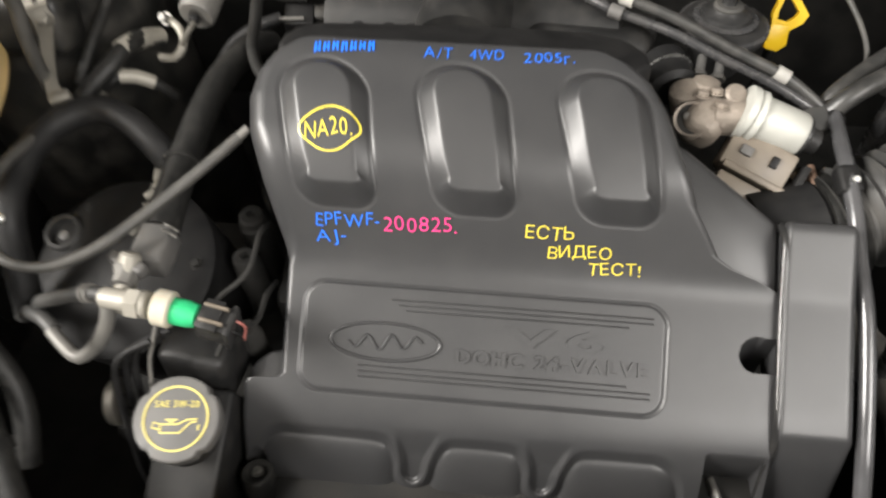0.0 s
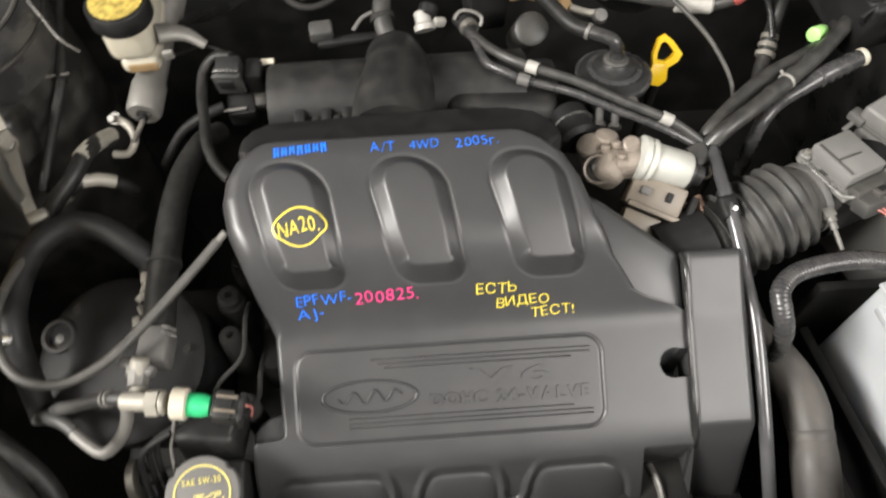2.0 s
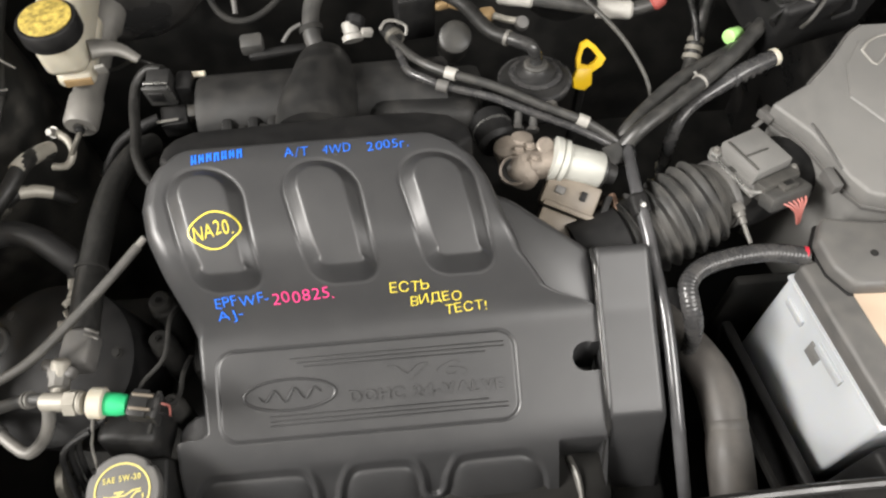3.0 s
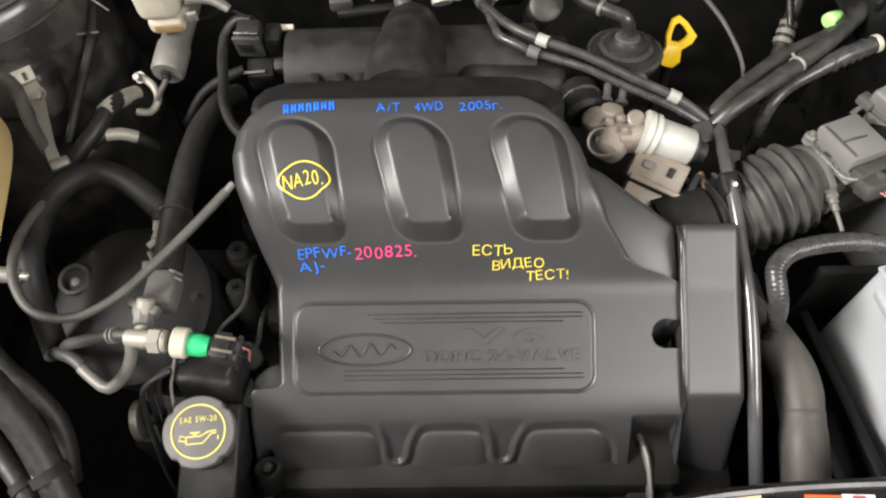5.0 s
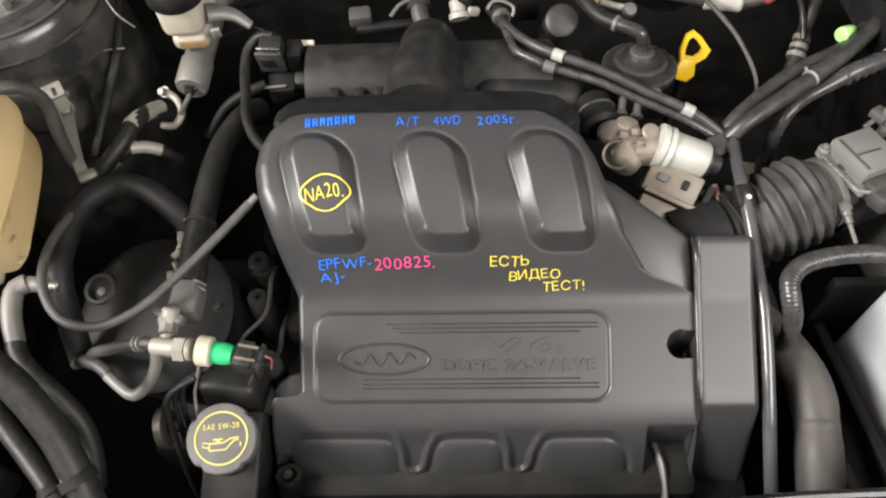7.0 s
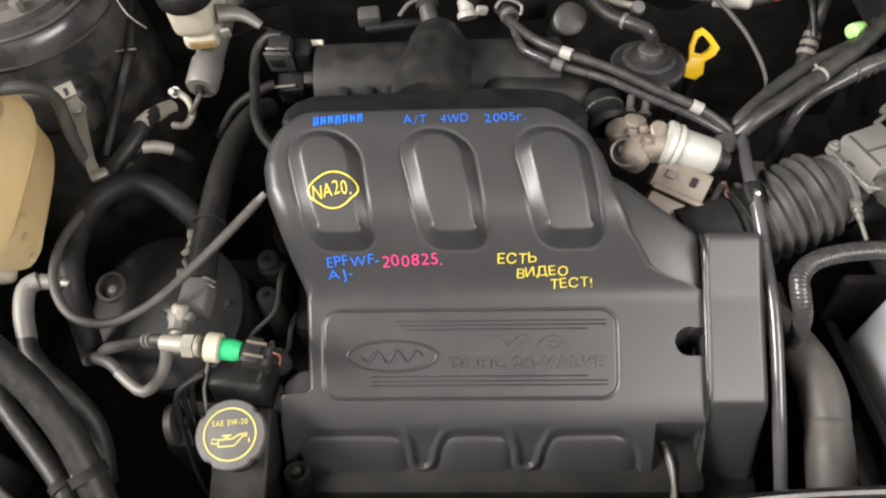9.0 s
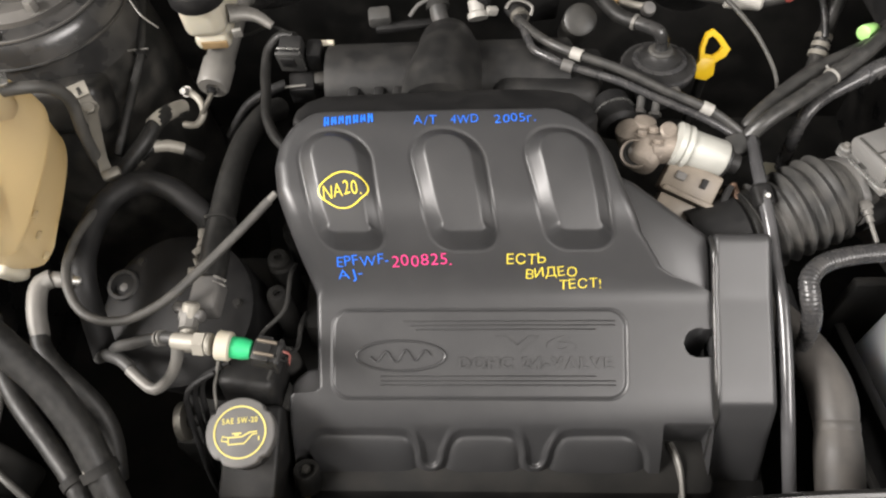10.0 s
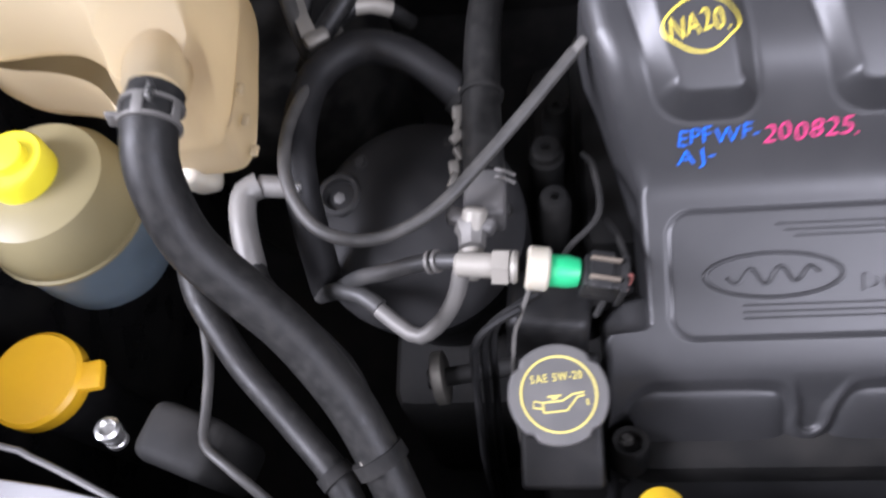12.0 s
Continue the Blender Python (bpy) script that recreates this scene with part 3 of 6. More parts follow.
emboss("V6", 0.055, 0.0100, 0.075, 0.0150, 0.02)
emboss("DOHC 24-VALVE", 0.054, -0.0085, 0.146, 0.0110, 0.03)
for x0, x1, y in ((-0.072, 0.130, 0.0310), (-0.066, 0.130, 0.0270), (-0.060, 0.112, 0.0230), (-0.094, 0.112, -0.0215), (-0.094, 0.130, -0.0260), (-0.094, 0.130, -0.0300)):
    part("trim_line", rbox(x1 - x0, 0.0013, 0.0016, PANEL @ pose((x0 + x1) / 2, y, 0.0004), 0.0005, 1), COVER, cover)
oval = [Vector((-0.0745 + 0.043 * math.cos(a), -0.002 + 0.0145 * math.sin(a), 0.0004)) for a in np.linspace(0, 2 * math.pi, 49)]
badge = sweep([PANEL @ p for p in oval], 0.0013, 8, 0.003)
part("badge_ring", badge, COVER, cover, "raised oval badge ring")
wave = [Vector((-0.0745 + x, -0.002 + 0.0055 * math.sin(x * 330) * (1 - (x / 0.045) ** 2) + 0.05 * x, 0.0004)) for x in np.linspace(-0.029, 0.029, 40)]
part("badge_script", sweep([PANEL @ p for p in wave], 0.0012, 6, 0.004), COVER, cover, "plain raised scroll in the badge")


# ---- oil filler ----
filler = thing("oil_filler", (-0.217, 0.16, 0.70), "black oil filler neck with a yellow-printed screw cap", "oil filler")
neck = bmesh.new()
rbox(0.054, 0.088, 0.14, pose(-0.2160, 0.165, 0.730, 12, 0, 0), 0.004, 3, neck)
lathe([(0.026, 0.78), (0.026, 0.822)], pose(-0.2185, 0.160, 0), 28, neck)
part("neck", neck, NECK, filler)
part("rear_box", rbox(0.056, 0.046, 0.055, pose(-0.2205, 0.222, 0.802, -8, 0, -6), 0.008, 3), NECK, filler)
CAP = pose(-0.2180, 0.161, 0.818, 11, 2, 6) @ Matrix.Diagonal((0.95, 0.95, 1, 1))
capm = bmesh.new()
outline = []
for i in range(96):
    a = 2 * math.pi * i / 96
    r = 0.0335
    for notch in (math.radians(40), math.radians(140), math.radians(232), math.radians(308)):
        d = abs((a - notch + math.pi) % (2 * math.pi) - math.pi)
        r -= 0.0026 * max(0, 1 - (d / 0.11) ** 2) if d < 0.11 else 0
    outline.append((r * math.cos(a), r * math.sin(a)))
prism(outline, 0, 0.016, CAP, 0.0025, 3, capm)
oil_cap = part("cap", capm, GREYPL, filler, "dark grey screw cap")
face = CAP @ Matrix.Translation((0, 0, 0.0163))
b = bmesh.new()
strokes(b, [Vector((0.0245 * math.cos(a), 0.0245 * math.sin(a))) for a in np.linspace(0, 2 * math.pi, 65)], 0.0016)
part("printed_ring", raised(b, 0.0004, face), PRINT, oil_cap)
b, w = glyphs("SAE 5W-20", 0.015)
bmesh.ops.scale(b, vec=(0.034 / w, 0.0075, 1), verts=b.verts)
bmesh.ops.translate(b, vec=(-0.017, 0.0085, 0), verts=b.verts)
part("printed_grade", raised(b, 0.0004, face), PRINT, oil_cap, "yellow print SAE 5W-20")
b = bmesh.new()
V2 = Vector
for line in (((-0.011, -0.011), (0.004, -0.011), (0.012, -0.003), (0.0165, -0.0025)), ((-0.011, -0.011), (-0.011, -0.0045), (-0.0165, -0.003), (-0.0175, -0.007), (-0.011, -0.0085)), ((-0.011, -0.0045), (0.002, -0.0045), (0.009, -0.001), (0.0165, -0.0005)), ((-0.005, -0.0025), (-0.001, -0.0025)), ((-0.0075, -0.001), (0.0015, -0.001)), ((0.018, -0.005), (0.018, -0.009))):
    strokes(b, [V2(p) for p in line], 0.0013)
part("printed_oilcan", raised(b, 0.0004, face), PRINT, oil_cap, "yellow oil can symbol")

# dipstick ring at the front edge of the engine
stick = thing("front_dipstick", (-0.158, 0.098, 0.74), "yellow plastic dipstick handle beside the front of the engine", "dipstick")
part("handle", lathe([(0.006, -0.004), (0.0145, 0.000), (0.0158, 0.008), (0.0140, 0.014), (0.0085, 0.0165), (0.001, 0.017)], pose(-0.157, 0.091, 0.786, -15), 28), YELLOW, stick)
part("stem", rod((-0.157, 0.104, 0.70), (-0.157, 0.094, 0.786), 0.005), STEEL, stick)

# ---- sensor and pipes beside the oil filler ----
tee = thing("pipe_tee", (-0.27, 0.225, 0.80), "dull grey metal pipe tee carrying a green pressure sensor", "pipe fitting")
b = rod((-0.276, 0.226, 0.885), (-0.244, 0.222, 0.887), 0.0078)
lathe([(0.0115, 0), (0.0115, 0.010)], along((-0.253, 0.2225, 0.8865), (1, -0.08, 0)), 6, b)
lathe([(0.0095, 0), (0.0105, 0.002), (0.0095, 0.004)], along((-0.242, 0.2215, 0.887), (1, -0.08, 0)), 20, b)
rod((-0.270, 0.226, 0.862), (-0.263, 0.262, 0.890), 0.0080, bm=b)
part("tee_body", b, CLAMP, tee)
part("u_pipe", sweep([(-0.272, 0.228, 0.884), (-0.277, 0.217, 0.864), (-0.288, 0.206, 0.846), (-0.304, 0.1985, 0.835), (-0.318, 0.206, 0.834), (-0.333, 0.218, 0.836)], 0.0056), ZINC, tee)
part("u_hose", sweep([(-0.333, 0.220, 0.834), (-0.345, 0.229, 0.834), (-0.365, 0.238, 0.824), (-0.385, 0.246, 0.80)], 0.0064), DUSTRUB, tee, "dull black hose end")
part("side_pipe", sweep([(-0.272, 0.228, 0.884), (-0.286, 0.231, 0.880), (-0.304, 0.233, 0.872), (-0.325, 0.233, 0.862), (-0.345, 0.238, 0.845), (-0.365, 0.246, 0.815)], 0.0056), DUSTRUB, tee, "dull side pipe")
for i in range(2):
    part("hose_barb", lathe([(0.0075, 0), (0.0075, 0.0022)], along((-0.287 - 0.0045 * i, 0.2310 + 0.0004 * i, 0.8798 - 0.0018 * i), (-1, 0.1, -0.4)), 16), ZINC, tee)
part("sensor_collar", lathe([(0.0118, 0), (0.0135, 0.0015), (0.0135, 0.0120), (0.0122, 0.0135)], along((-0.2330, 0.2205, 0.8875), (1, -0.10, -0.12)), 32), CREAM, tee, "white sensor collar")
part("green_body", lathe([(0.0100, 0), (0.0100, 0.012), (0.0085, 0.0185), (0.004, 0.0195)], along((-0.2205, 0.2190, 0.886), (1, -0.10, -0.12)), 24), GREEN, tee, "bright green sensor body")
PL = along((-0.1890, 0.2150, 0.8790), (1, -0.14, -0.14))
b = rbox(0.021, 0.022, 0.024, PL, 0.002)
rbox(0.024, 0.025, 0.004, PL @ pose(0, 0, 0.012), 0.001, bm=b)
rbox(0.024, 0.008, 0.014, PL @ pose(0, 0.010, -0.002), 0.0015, bm=b)
part("plug", b, PLASTIC, tee, "black cable plug")
for i in range(2):
    part("plug_wire", sweep([PL @ Vector((-0.004 + 0.008 * i, 0.004, 0.012)), PL @ Vector((-0.004 + 0.008 * i, 0.002, 0.0165)), PL @ Vector((-0.003 + 0.008 * i, -0.006, 0.019)), PL @ Vector((0.0, -0.020, 0.018))], 0.0011, 6, 0.004), PINKW if i else DULL, tee)
for sgn in (-1, 1):
    part("plug_latch", rbox(0.0025, 0.004, 0.018, PL @ pose(0.006 * sgn, 0.0145, 0.0), 0.0008), BROWN, tee)
part("sensor_wire", sweep([(-0.232, 0.209, 0.880), (-0.238, 0.200, 0.862), (-0.243, 0.192, 0.845), (-0.246, 0.170, 0.80), (-0.244, 0.15, 0.74)], 0.0014, 6), ZINC, tee)

clipw = thing("wire_clip", (-0.245, 0.275, 0.88), "small bright wire clip beside the coupling", "clip")
for i in range(2):
    part("wire_loop", sweep([(-0.251, 0.2955 - 0.0055 * i, 0.880), (-0.245, 0.2925 - 0.0055 * i, 0.882), (-0.238, 0.2895 - 0.0055 * i, 0.880)], 0.0011, 6, 0.004), ZINC, clipw)
for k_, (p, q, r_) in enumerate((((-0.206, 0.252, 0.846), (-0.185, 0.272, 0.856), (-0.186, 0.312, 0.850)), ((-0.182, 0.214, 0.868), (-0.170, 0.232, 0.852), (-0.172, 0.262, 0.838)))):
    hose("sensor_lead", [(p[0] - 0.010, p[1] - 0.012, p[2] - 0.016), p, q, r_, (r_[0] - 0.004, r_[1] + 0.03, r_[2] - 0.03)], 0.0022, BLACK, "thin black sensor lead beside the cover", "wire", "sensor leads", seg=8)

# wires going down beside the filler
for x, y in ((-0.262, 0.192), (-0.268, 0.186), (-0.256, 0.196)):
    hose("engine_wire", [(x + 0.03, y + 0.016, 0.868), (x + 0.012, y + 0.008, 0.862), (x, y, 0.845), (x - 0.002, y - 0.02, 0.80), (x - 0.004, y - 0.045, 0.72), (x - 0.004, y - 0.06, 0.60)], 0.0028, DULL, "thin black engine wire", "wire", "wires beside the oil filler", seg=8)

pulley = thing("belt_pulley", (-0.302, 0.192, 0.70), "small worn metal idler pulley beside the engine", "pulley")
part("rim", lathe([(0.006, 0), (0.019, 0.001), (0.020, 0.002), (0.020, 0.009), (0.018, 0.010), (0.006, 0.010)], along((-0.307, 0.194, 0.755), (1, 0.1, 0.1)), 32), BRACKET, pulley)
part("hub", lathe([(0.007, -0.004), (0.007, 0.06)], along((-0.307, 0.194, 0.755), (1, 0.1, 0.1)), 16), BLACK, pulley)

# round dark unit under the hose loop
pump = thing("steering_pump", (-0.315, 0.305, 0.65), "dark round pump with a ring-shaped hub", "pump")
PU = along((-0.315, 0.300, 0.80), (-0.08, -0.22, 1))
part("housing", lathe([(0.075, -0.15), (0.082, -0.02), (0.082, 0.000), (0.074, 0.006), (0.060, 0.007), (0.040, 0.012), (0.030, 0.012)], PU, 48), DULL, pump)
HUB = along((-0.374, 0.327, 0.798), (-0.08, -0.22, 1)) @ Matrix.Scale(0.82, 4)
part("hub_ring", lathe([(0.020, 0.010), (0.0215, 0.016), (0.0195, 0.018), (0.0155, 0.018), (0.0140, 0.011), (0.004, 0.010)], HUB, 36), PLASTIC, pump)
part("hub_bolt", hexbolt(HUB @ Matrix.Translation((0.0, -0.002, 0.009)), 0.006, 0.004), GREYPL, pump)
for a in (0.4, 1.5, 2.6):
    part("rim_bolt", hexbolt(PU @ Matrix.Translation((0.068 * math.cos(a), 0.068 * math.sin(a), 0.006)), 0.0045, 0.004), BLACK, pump)

# ---- hoses at the left of the engine ----
arch = hose("arched_hose", [(-0.380, 0.250, 0.80), (-0.386, 0.300, 0.866), (-0.388, 0.345, 0.876), (-0.378, 0.386, 0.878), (-0.350, 0.408, 0.878), (-0.318, 0.402, 0.876), (-0.288, 0.382, 0.868), (-0.262, 0.362, 0.845)], 0.0125, DULL, "thick black rubber hose bent into an arch")
part("clamp", band((-0.275, 0.372, 0.858), (0.75, -0.5, -0.5), 0.0128, 0.010), BLACK, arch)
loop = hose("looped_hose", [(-0.197, 0.3555, 0.918), (-0.210, 0.342, 0.913), (-0.228, 0.3215, 0.908), (-0.256, 0.290, 0.902), (-0.289, 0.256, 0.898), (-0.326, 0.2415, 0.893), (-0.360, 0.249, 0.894), (-0.382, 0.278, 0.898), (-0.3885, 0.315, 0.898), (-0.384, 0.36, 0.888), (-0.370, 0.41, 0.865)], 0.0044, GREYRUB, "thin dusty hose looping from the cover over the pump")
part("end_fitting", rod((-0.203, 0.3495, 0.9155), (-0.190, 0.362, 0.922), 0.0034), ZINC, loop, "pale metal end fitting")
thick = hose("sleeved_hose", [(-0.228, 0.540, 0.840), (-0.238, 0.518, 0.855), (-0.252, 0.478, 0.862), (-0.258, 0.436, 0.865), (-0.260, 0.388, 0.866), (-0.2605, 0.346, 0.866), (-0.259, 0.298, 0.866)], lambda t: 0.0125 + 0.002 * t, RUBBER, "thick black sleeved hose running down to a grey coupling")
part("coupling", rbox(0.027, 0.026, 0.036, along((-0.2585, 0.2800, 0.866), (-0.04, -1, 0.05)), 0.004, 3), GREYPL, thick, "dusty dark square coupling")
part("coupling_nut", lathe([(0.011, 0), (0.0115, 0.006), (0.009, 0.010), (0.0085, 0.018)], along((-0.266, 0.257, 0.880), (0.0, -1, 0.0)), 8), ZINC, thick, "metal nut")
part("coupling_collar", rbox(0.032, 0.010, 0.012, pose(-0.2665, 0.2565, 0.882, 0, 0, -22), 0.003, 3), GREYPL, thick)
for k_, p in enumerate(((-0.273, 0.367, 0.868), (-0.277, 0.352, 0.866), (-0.277, 0.343, 0.864), (-0.2775, 0.332, 0.866), (-0.276, 0.318, 0.866), (-0.279, 0.307, 0.866), (-0.280, 0.297, 0.866))):
    part("hose_clip", rbox(0.0060 + 0.002 * (k_ % 2), 0.011, 0.006, Matrix.Translation(p) @ pose(0, 0, 0, 15, 20 - 12 * (k_ % 3), 30 - 25 * (k_ % 4)), 0.0016, 3), BRACKET, thick, "worn pale metal clip")
part("band_clip", band((-0.2605, 0.366, 0.866), (0.0, -1, 0.0), 0.0144, 0.004), BLACK, thick)

# pale metal coolant pipe with a plug
pipe = thing("coolant_pipe", (-0.405, 0.26, 0.80), "pale grey metal coolant pipe with a plugged side stub", "pipe")
part("riser", sweep([(-0.411, 0.2955, 0.877), (-0.420, 0.290, 0.877), (-0.4215, 0.278, 0.876), (-0.418, 0.258, 0.872), (-0.414, 0.240, 0.862)], 0.0092), ZINC, pipe)
# Same pipe in a dark material, imitating its drop into shade
part("lower_run", sweep([(-0.4145, 0.242, 0.863), (-0.411, 0.231, 0.860), (-0.396, 0.214, 0.852), (-0.374, 0.197, 0.838), (-0.357, 0.180, 0.820), (-0.349, 0.160, 0.800), (-0.347, 0.130, 0.775)], 0.0092), RUBBER, pipe, "lower run of the pipe, darkened for the shade")
part("stub", rod((-0.413, 0.2955, 0.876), (-0.390, 0.2945, 0.874), 0.0078), ZINC, pipe)
part("plug", rod((-0.391, 0.2945, 0.874), (-0.382, 0.2940, 0.873), 0.0055), STEEL, pipe, "bright plug")

# ---- coolant tank ----
tank = thing("coolant_tank", (-0.50, 0.38, 0.88), "translucent amber plastic coolant tank with a metal cap", "coolant tank")


def moulded(outline, levels, closed_top=True):
    """A blown plastic body: a rounded outline stacked in levels of (height, inset), shallower where it is narrow."""
    pts = [Vector(p) for p in outline]
    for _ in range(3):
        pts = [q for a, c in zip(pts, pts[1:] + pts[:1]) for q in (a * 0.75 + c * 0.25, a * 0.25 + c * 0.75)]
    n = len(pts)
    area = sum(a.x * c.y - c.x * a.y for a, c in zip(pts, pts[1:] + pts[:1]))
    inward = []
    for k in range(n):
        d = (pts[(k + 1) % n] - pts[k - 1]).normalized()
        inward.append(Vector((-d.y, d.x)) * (1 if area > 0 else -1))
    bm = bmesh.new()
    rings = []
    for z, inset in levels:
        ring = []
        for p, q in zip(pts, inward):
            share = 0.12 + 0.88 * max(0, min(1, (p.y - 0.325) / 0.085))
            ring.append(bm.verts.new((p.x + q.x * inset * share, p.y + q.y * inset * share, z)))
        rings.append(ring)
    for low, high in zip(rings, rings[1:]):
        for k in range(n):
            bm.faces.new((low[k], low[(k + 1) % n], high[(k + 1) % n], high[k]))
    bm.faces.new(rings[0][::-1])
    if closed_top:
        bm.faces.new(rings[-1])
    return bm


part("lower_shell", moulded([(-0.411, 0.308), (-0.414, 0.37), (-0.421, 0.43), (-0.445, 0.468), (-0.495, 0.472), (-0.60, 0.472), (-0.640, 0.44), (-0.625, 0.386), (-0.58, 0.358), (-0.53, 0.352), (-0.497, 0.336), (-0.478, 0.303), (-0.43, 0.299)], [(0.885, 0.012), (0.889, 0.004), (0.897, 0.0), (0.940, 0.001)], False), AMBER, tank)
for y_, z_ in ((0.302, 0.915), (0.312, 0.935), (0.325, 0.950)):
    part("seam_tab", rbox(0.005, 0.008, 0.003, pose(-0.4065, y_ + 0.004, z_ - 0.012, 0, 0, -4), 0.001), AMBER, tank)
part("shell", moulded([(-0.409, 0.300), (-0.412, 0.37), (-0.418, 0.43), (-0.438, 0.466), (-0.47, 0.480), (-0.60, 0.480), (-0.648, 0.455), (-0.648, 0.380), (-0.60, 0.366), (-0.53, 0.372), (-0.497, 0.352), (-0.470, 0.318), (-0.456, 0.288), (-0.42, 0.284)], [(0.934, 0.006), (0.937, 0.002), (0.942, 0.0), (0.960, 0.003), (0.974, 0.009), (0.984, 0.017), (0.991, 0.025), (0.9945, 0.033), (0.996, 0.042)]), AMBER, tank)
part("foot", rbox(0.022, 0.018, 0.036, pose(-0.457, 0.306, 0.876, 15, -15), 0.006, 3), CREAM, tank, "pale mounting foot")
part("outlet", sweep([(-0.436, 0.318, 0.978), (-0.431, 0.300, 0.990), (-0.421, 0.272, 1.004)], lambda t: 0.0215 - 0.006 * t, 20), AMBER, tank)
TC = pose(-0.455, 0.415, 0.99)
part("filler_neck", lathe([(0.026, -0.01), (0.026, 0.018), (0.024, 0.022)], TC, 28), AMBER, tank)
tank_cap = part("cap", lathe([(0.024, 0.018), (0.0275, 0.020), (0.0275, 0.028), (0.025, 0.031), (0.017, 0.0315), (0.016, 0.034), (0.002, 0.0345)], TC, 32), STEEL, tank, "plated metal pressure cap")
part("cap_ears", rbox(0.068, 0.016, 0.004, TC @ pose(0, 0, 0.024, 0, 0, 20), 0.0015), STEEL, tank_cap)
part("cap_label", lathe([(0.0155, 0.0335), (0.0155, 0.0352), (0.002, 0.0353)], TC, 32), LABEL_Y, tank_cap, "worn yellow printed disc")
for i in range(2):
    part("printed_bar", rbox(0.0035, 0.011, 0.0008, TC @ pose(-0.005 + 0.010 * i, 0.001, 0.0354, 0, 0, -12), 0.0), DULL, tank_cap)
hose("overflow_hose", [(-0.436, 0.418, 1.006), (-0.412, 0.427, 1.002), (-0.398, 0.438, 0.988), (-0.392, 0.443, 0.965), (-0.395, 0.437, 0.93), (-0.399, 0.435, 0.89), (-0.40, 0.435, 0.84)], 0.0062, GREYRUB, "thin grey overflow hose curving over the coolant tank")

# hose from the tank towards the radiator, with a branch
main = hose("radiator_hose", [(-0.420, 0.276, 1.005), (-0.421, 0.256, 1.003), (-0.421, 0.235, 0.990), (-0.411, 0.210, 0.962), (-0.389, 0.192, 0.938), (-0.363, 0.172, 0.918), (-0.335, 0.140, 0.893), (-0.316, 0.106, 0.868), (-0.302, 0.075, 0.84), (-0.29, 0.05, 0.80)], lambda t: 0.0150 - 0.0022 * t, RUBBER, "thick black coolant hose running down to the radiator", seg=20)
CL = along((-0.4205, 0.262, 1.004), (0, 1, 0.12))
for z_ in (-0.0062, 0.0050):
    part("spring_clamp", lathe([(0.0152, z_ - 0.0011), (0.0166, z_ - 0.0011), (0.0166, z_ + 0.0011), (0.0152, z_ + 0.0011)], CL, 28), ZINC, main, "dull plated wire clamp")
for a_ in (0.4, 1.6, 2.9):
    part("clamp_bridge", rbox(0.0016, 0.006, 0.0125, CL @ pose(0, 0, 0, 0, 0, math.degrees(a_)) @ pose(0.0160, 0, -0.0006), 0.0006), ZINC, main)
part("clamp_ear", rbox(0.007, 0.003, 0.011, pose(-0.4385, 0.2585, 1.008, 0, 12), 0.0010), ZINC, main)
part("clamp_ear", rbox(0.003, 0.010, 0.007, pose(-0.413, 0.263, 1.0215, 0, 10), 0.0010), STEEL, main)
low = hose("branch_hose", [(-0.452, 0.250, 0.885), (-0.441, 0.216, 0.880), (-0.424, 0.190, 0.872), (-0.410, 0.171, 0.865), (-0.392, 0.152, 0.860), (-0.375, 0.134, 0.855), (-0.349, 0.105, 0.850), (-0.333, 0.07, 0.83), (-0.32, 0.04, 0.80)], 0.0094, RUBBER, "slimmer black hose below the coolant hose")
part("worm_clamp", band((-0.3505, 0.107, 0.8503), (0.65, -0.75, -0.15), 0.0098, 0.008), BLACK, low)
part("clip", rbox(0.010, 0.020, 0.008, pose(-0.326, 0.112, 0.880, 20, 10, 30), 0.0015), CLAMP, main, "plated clip")
part("clip_band", band((-0.3195, 0.112, 0.872), (0.50, -0.78, -0.5), 0.0142, 0.009, 0.0018), BLACK, main)

# ---- fluid reservoirs at the wing ----
ps = thing("steering_reservoir", (-0.548, 0.272, 0.72), "amber fluid reservoir with a lemon yellow screw cap", "fluid reservoir")
PS = pose(-0.554, 0.289, 0.840) @ Matrix.Scale(0.96, 4)
part("lower_body", lathe([(0.020, -0.052), (0.044, -0.048), (0.053, -0.034), (0.056, -0.01), (0.057, 0.028)], PS, 40), BLUISH, ps, "clear body with dark bluish fluid")
part("upper_body", lathe([(0.057, 0.029), (0.0585, 0.033), (0.0585, 0.040), (0.056, 0.058), (0.048, 0.072), (0.030, 0.078)], PS, 40), YELLOWED, ps)
part("cap", lathe([(0.024, 0.076), (0.0245, 0.094), (0.0225, 0.097), (0.014, 0.097), (0.013, 0.103), (0.002, 0.104)], PS @ Matrix.Translation((-0.004, 0.002, 0)), 32), LEMON, ps, "lemon yellow ribbed cap")
part("seam_ring", lathe([(0.056, 0.0275), (0.0605, 0.0285), (0.0605, 0.0310), (0.056, 0.032)], PS, 40), YELLOWED, ps)
washer = thing("washer_filler", (-0.58, 0.185, 0.62), "orange yellow washer filler cap on a dark neck", "washer filler")
WS = pose(-0.588, 0.184, 0.80)
part("neck", lathe([(0.026, -0.20), (0.028, 0.0)], WS, 28), DULL, washer)
b = lathe([(0.034, -0.004), (0.036, 0.000), (0.036, 0.012), (0.033, 0.015), (0.012, 0.016)], WS, 36)
rbox(0.026, 0.022, 0.009, WS @ pose(0.037, 0.002, 0.008, 0, 0, 8), 0.003, bm=b)
part("cap", b, ORANGE, washer, "orange yellow push-on cap with a lift tab")

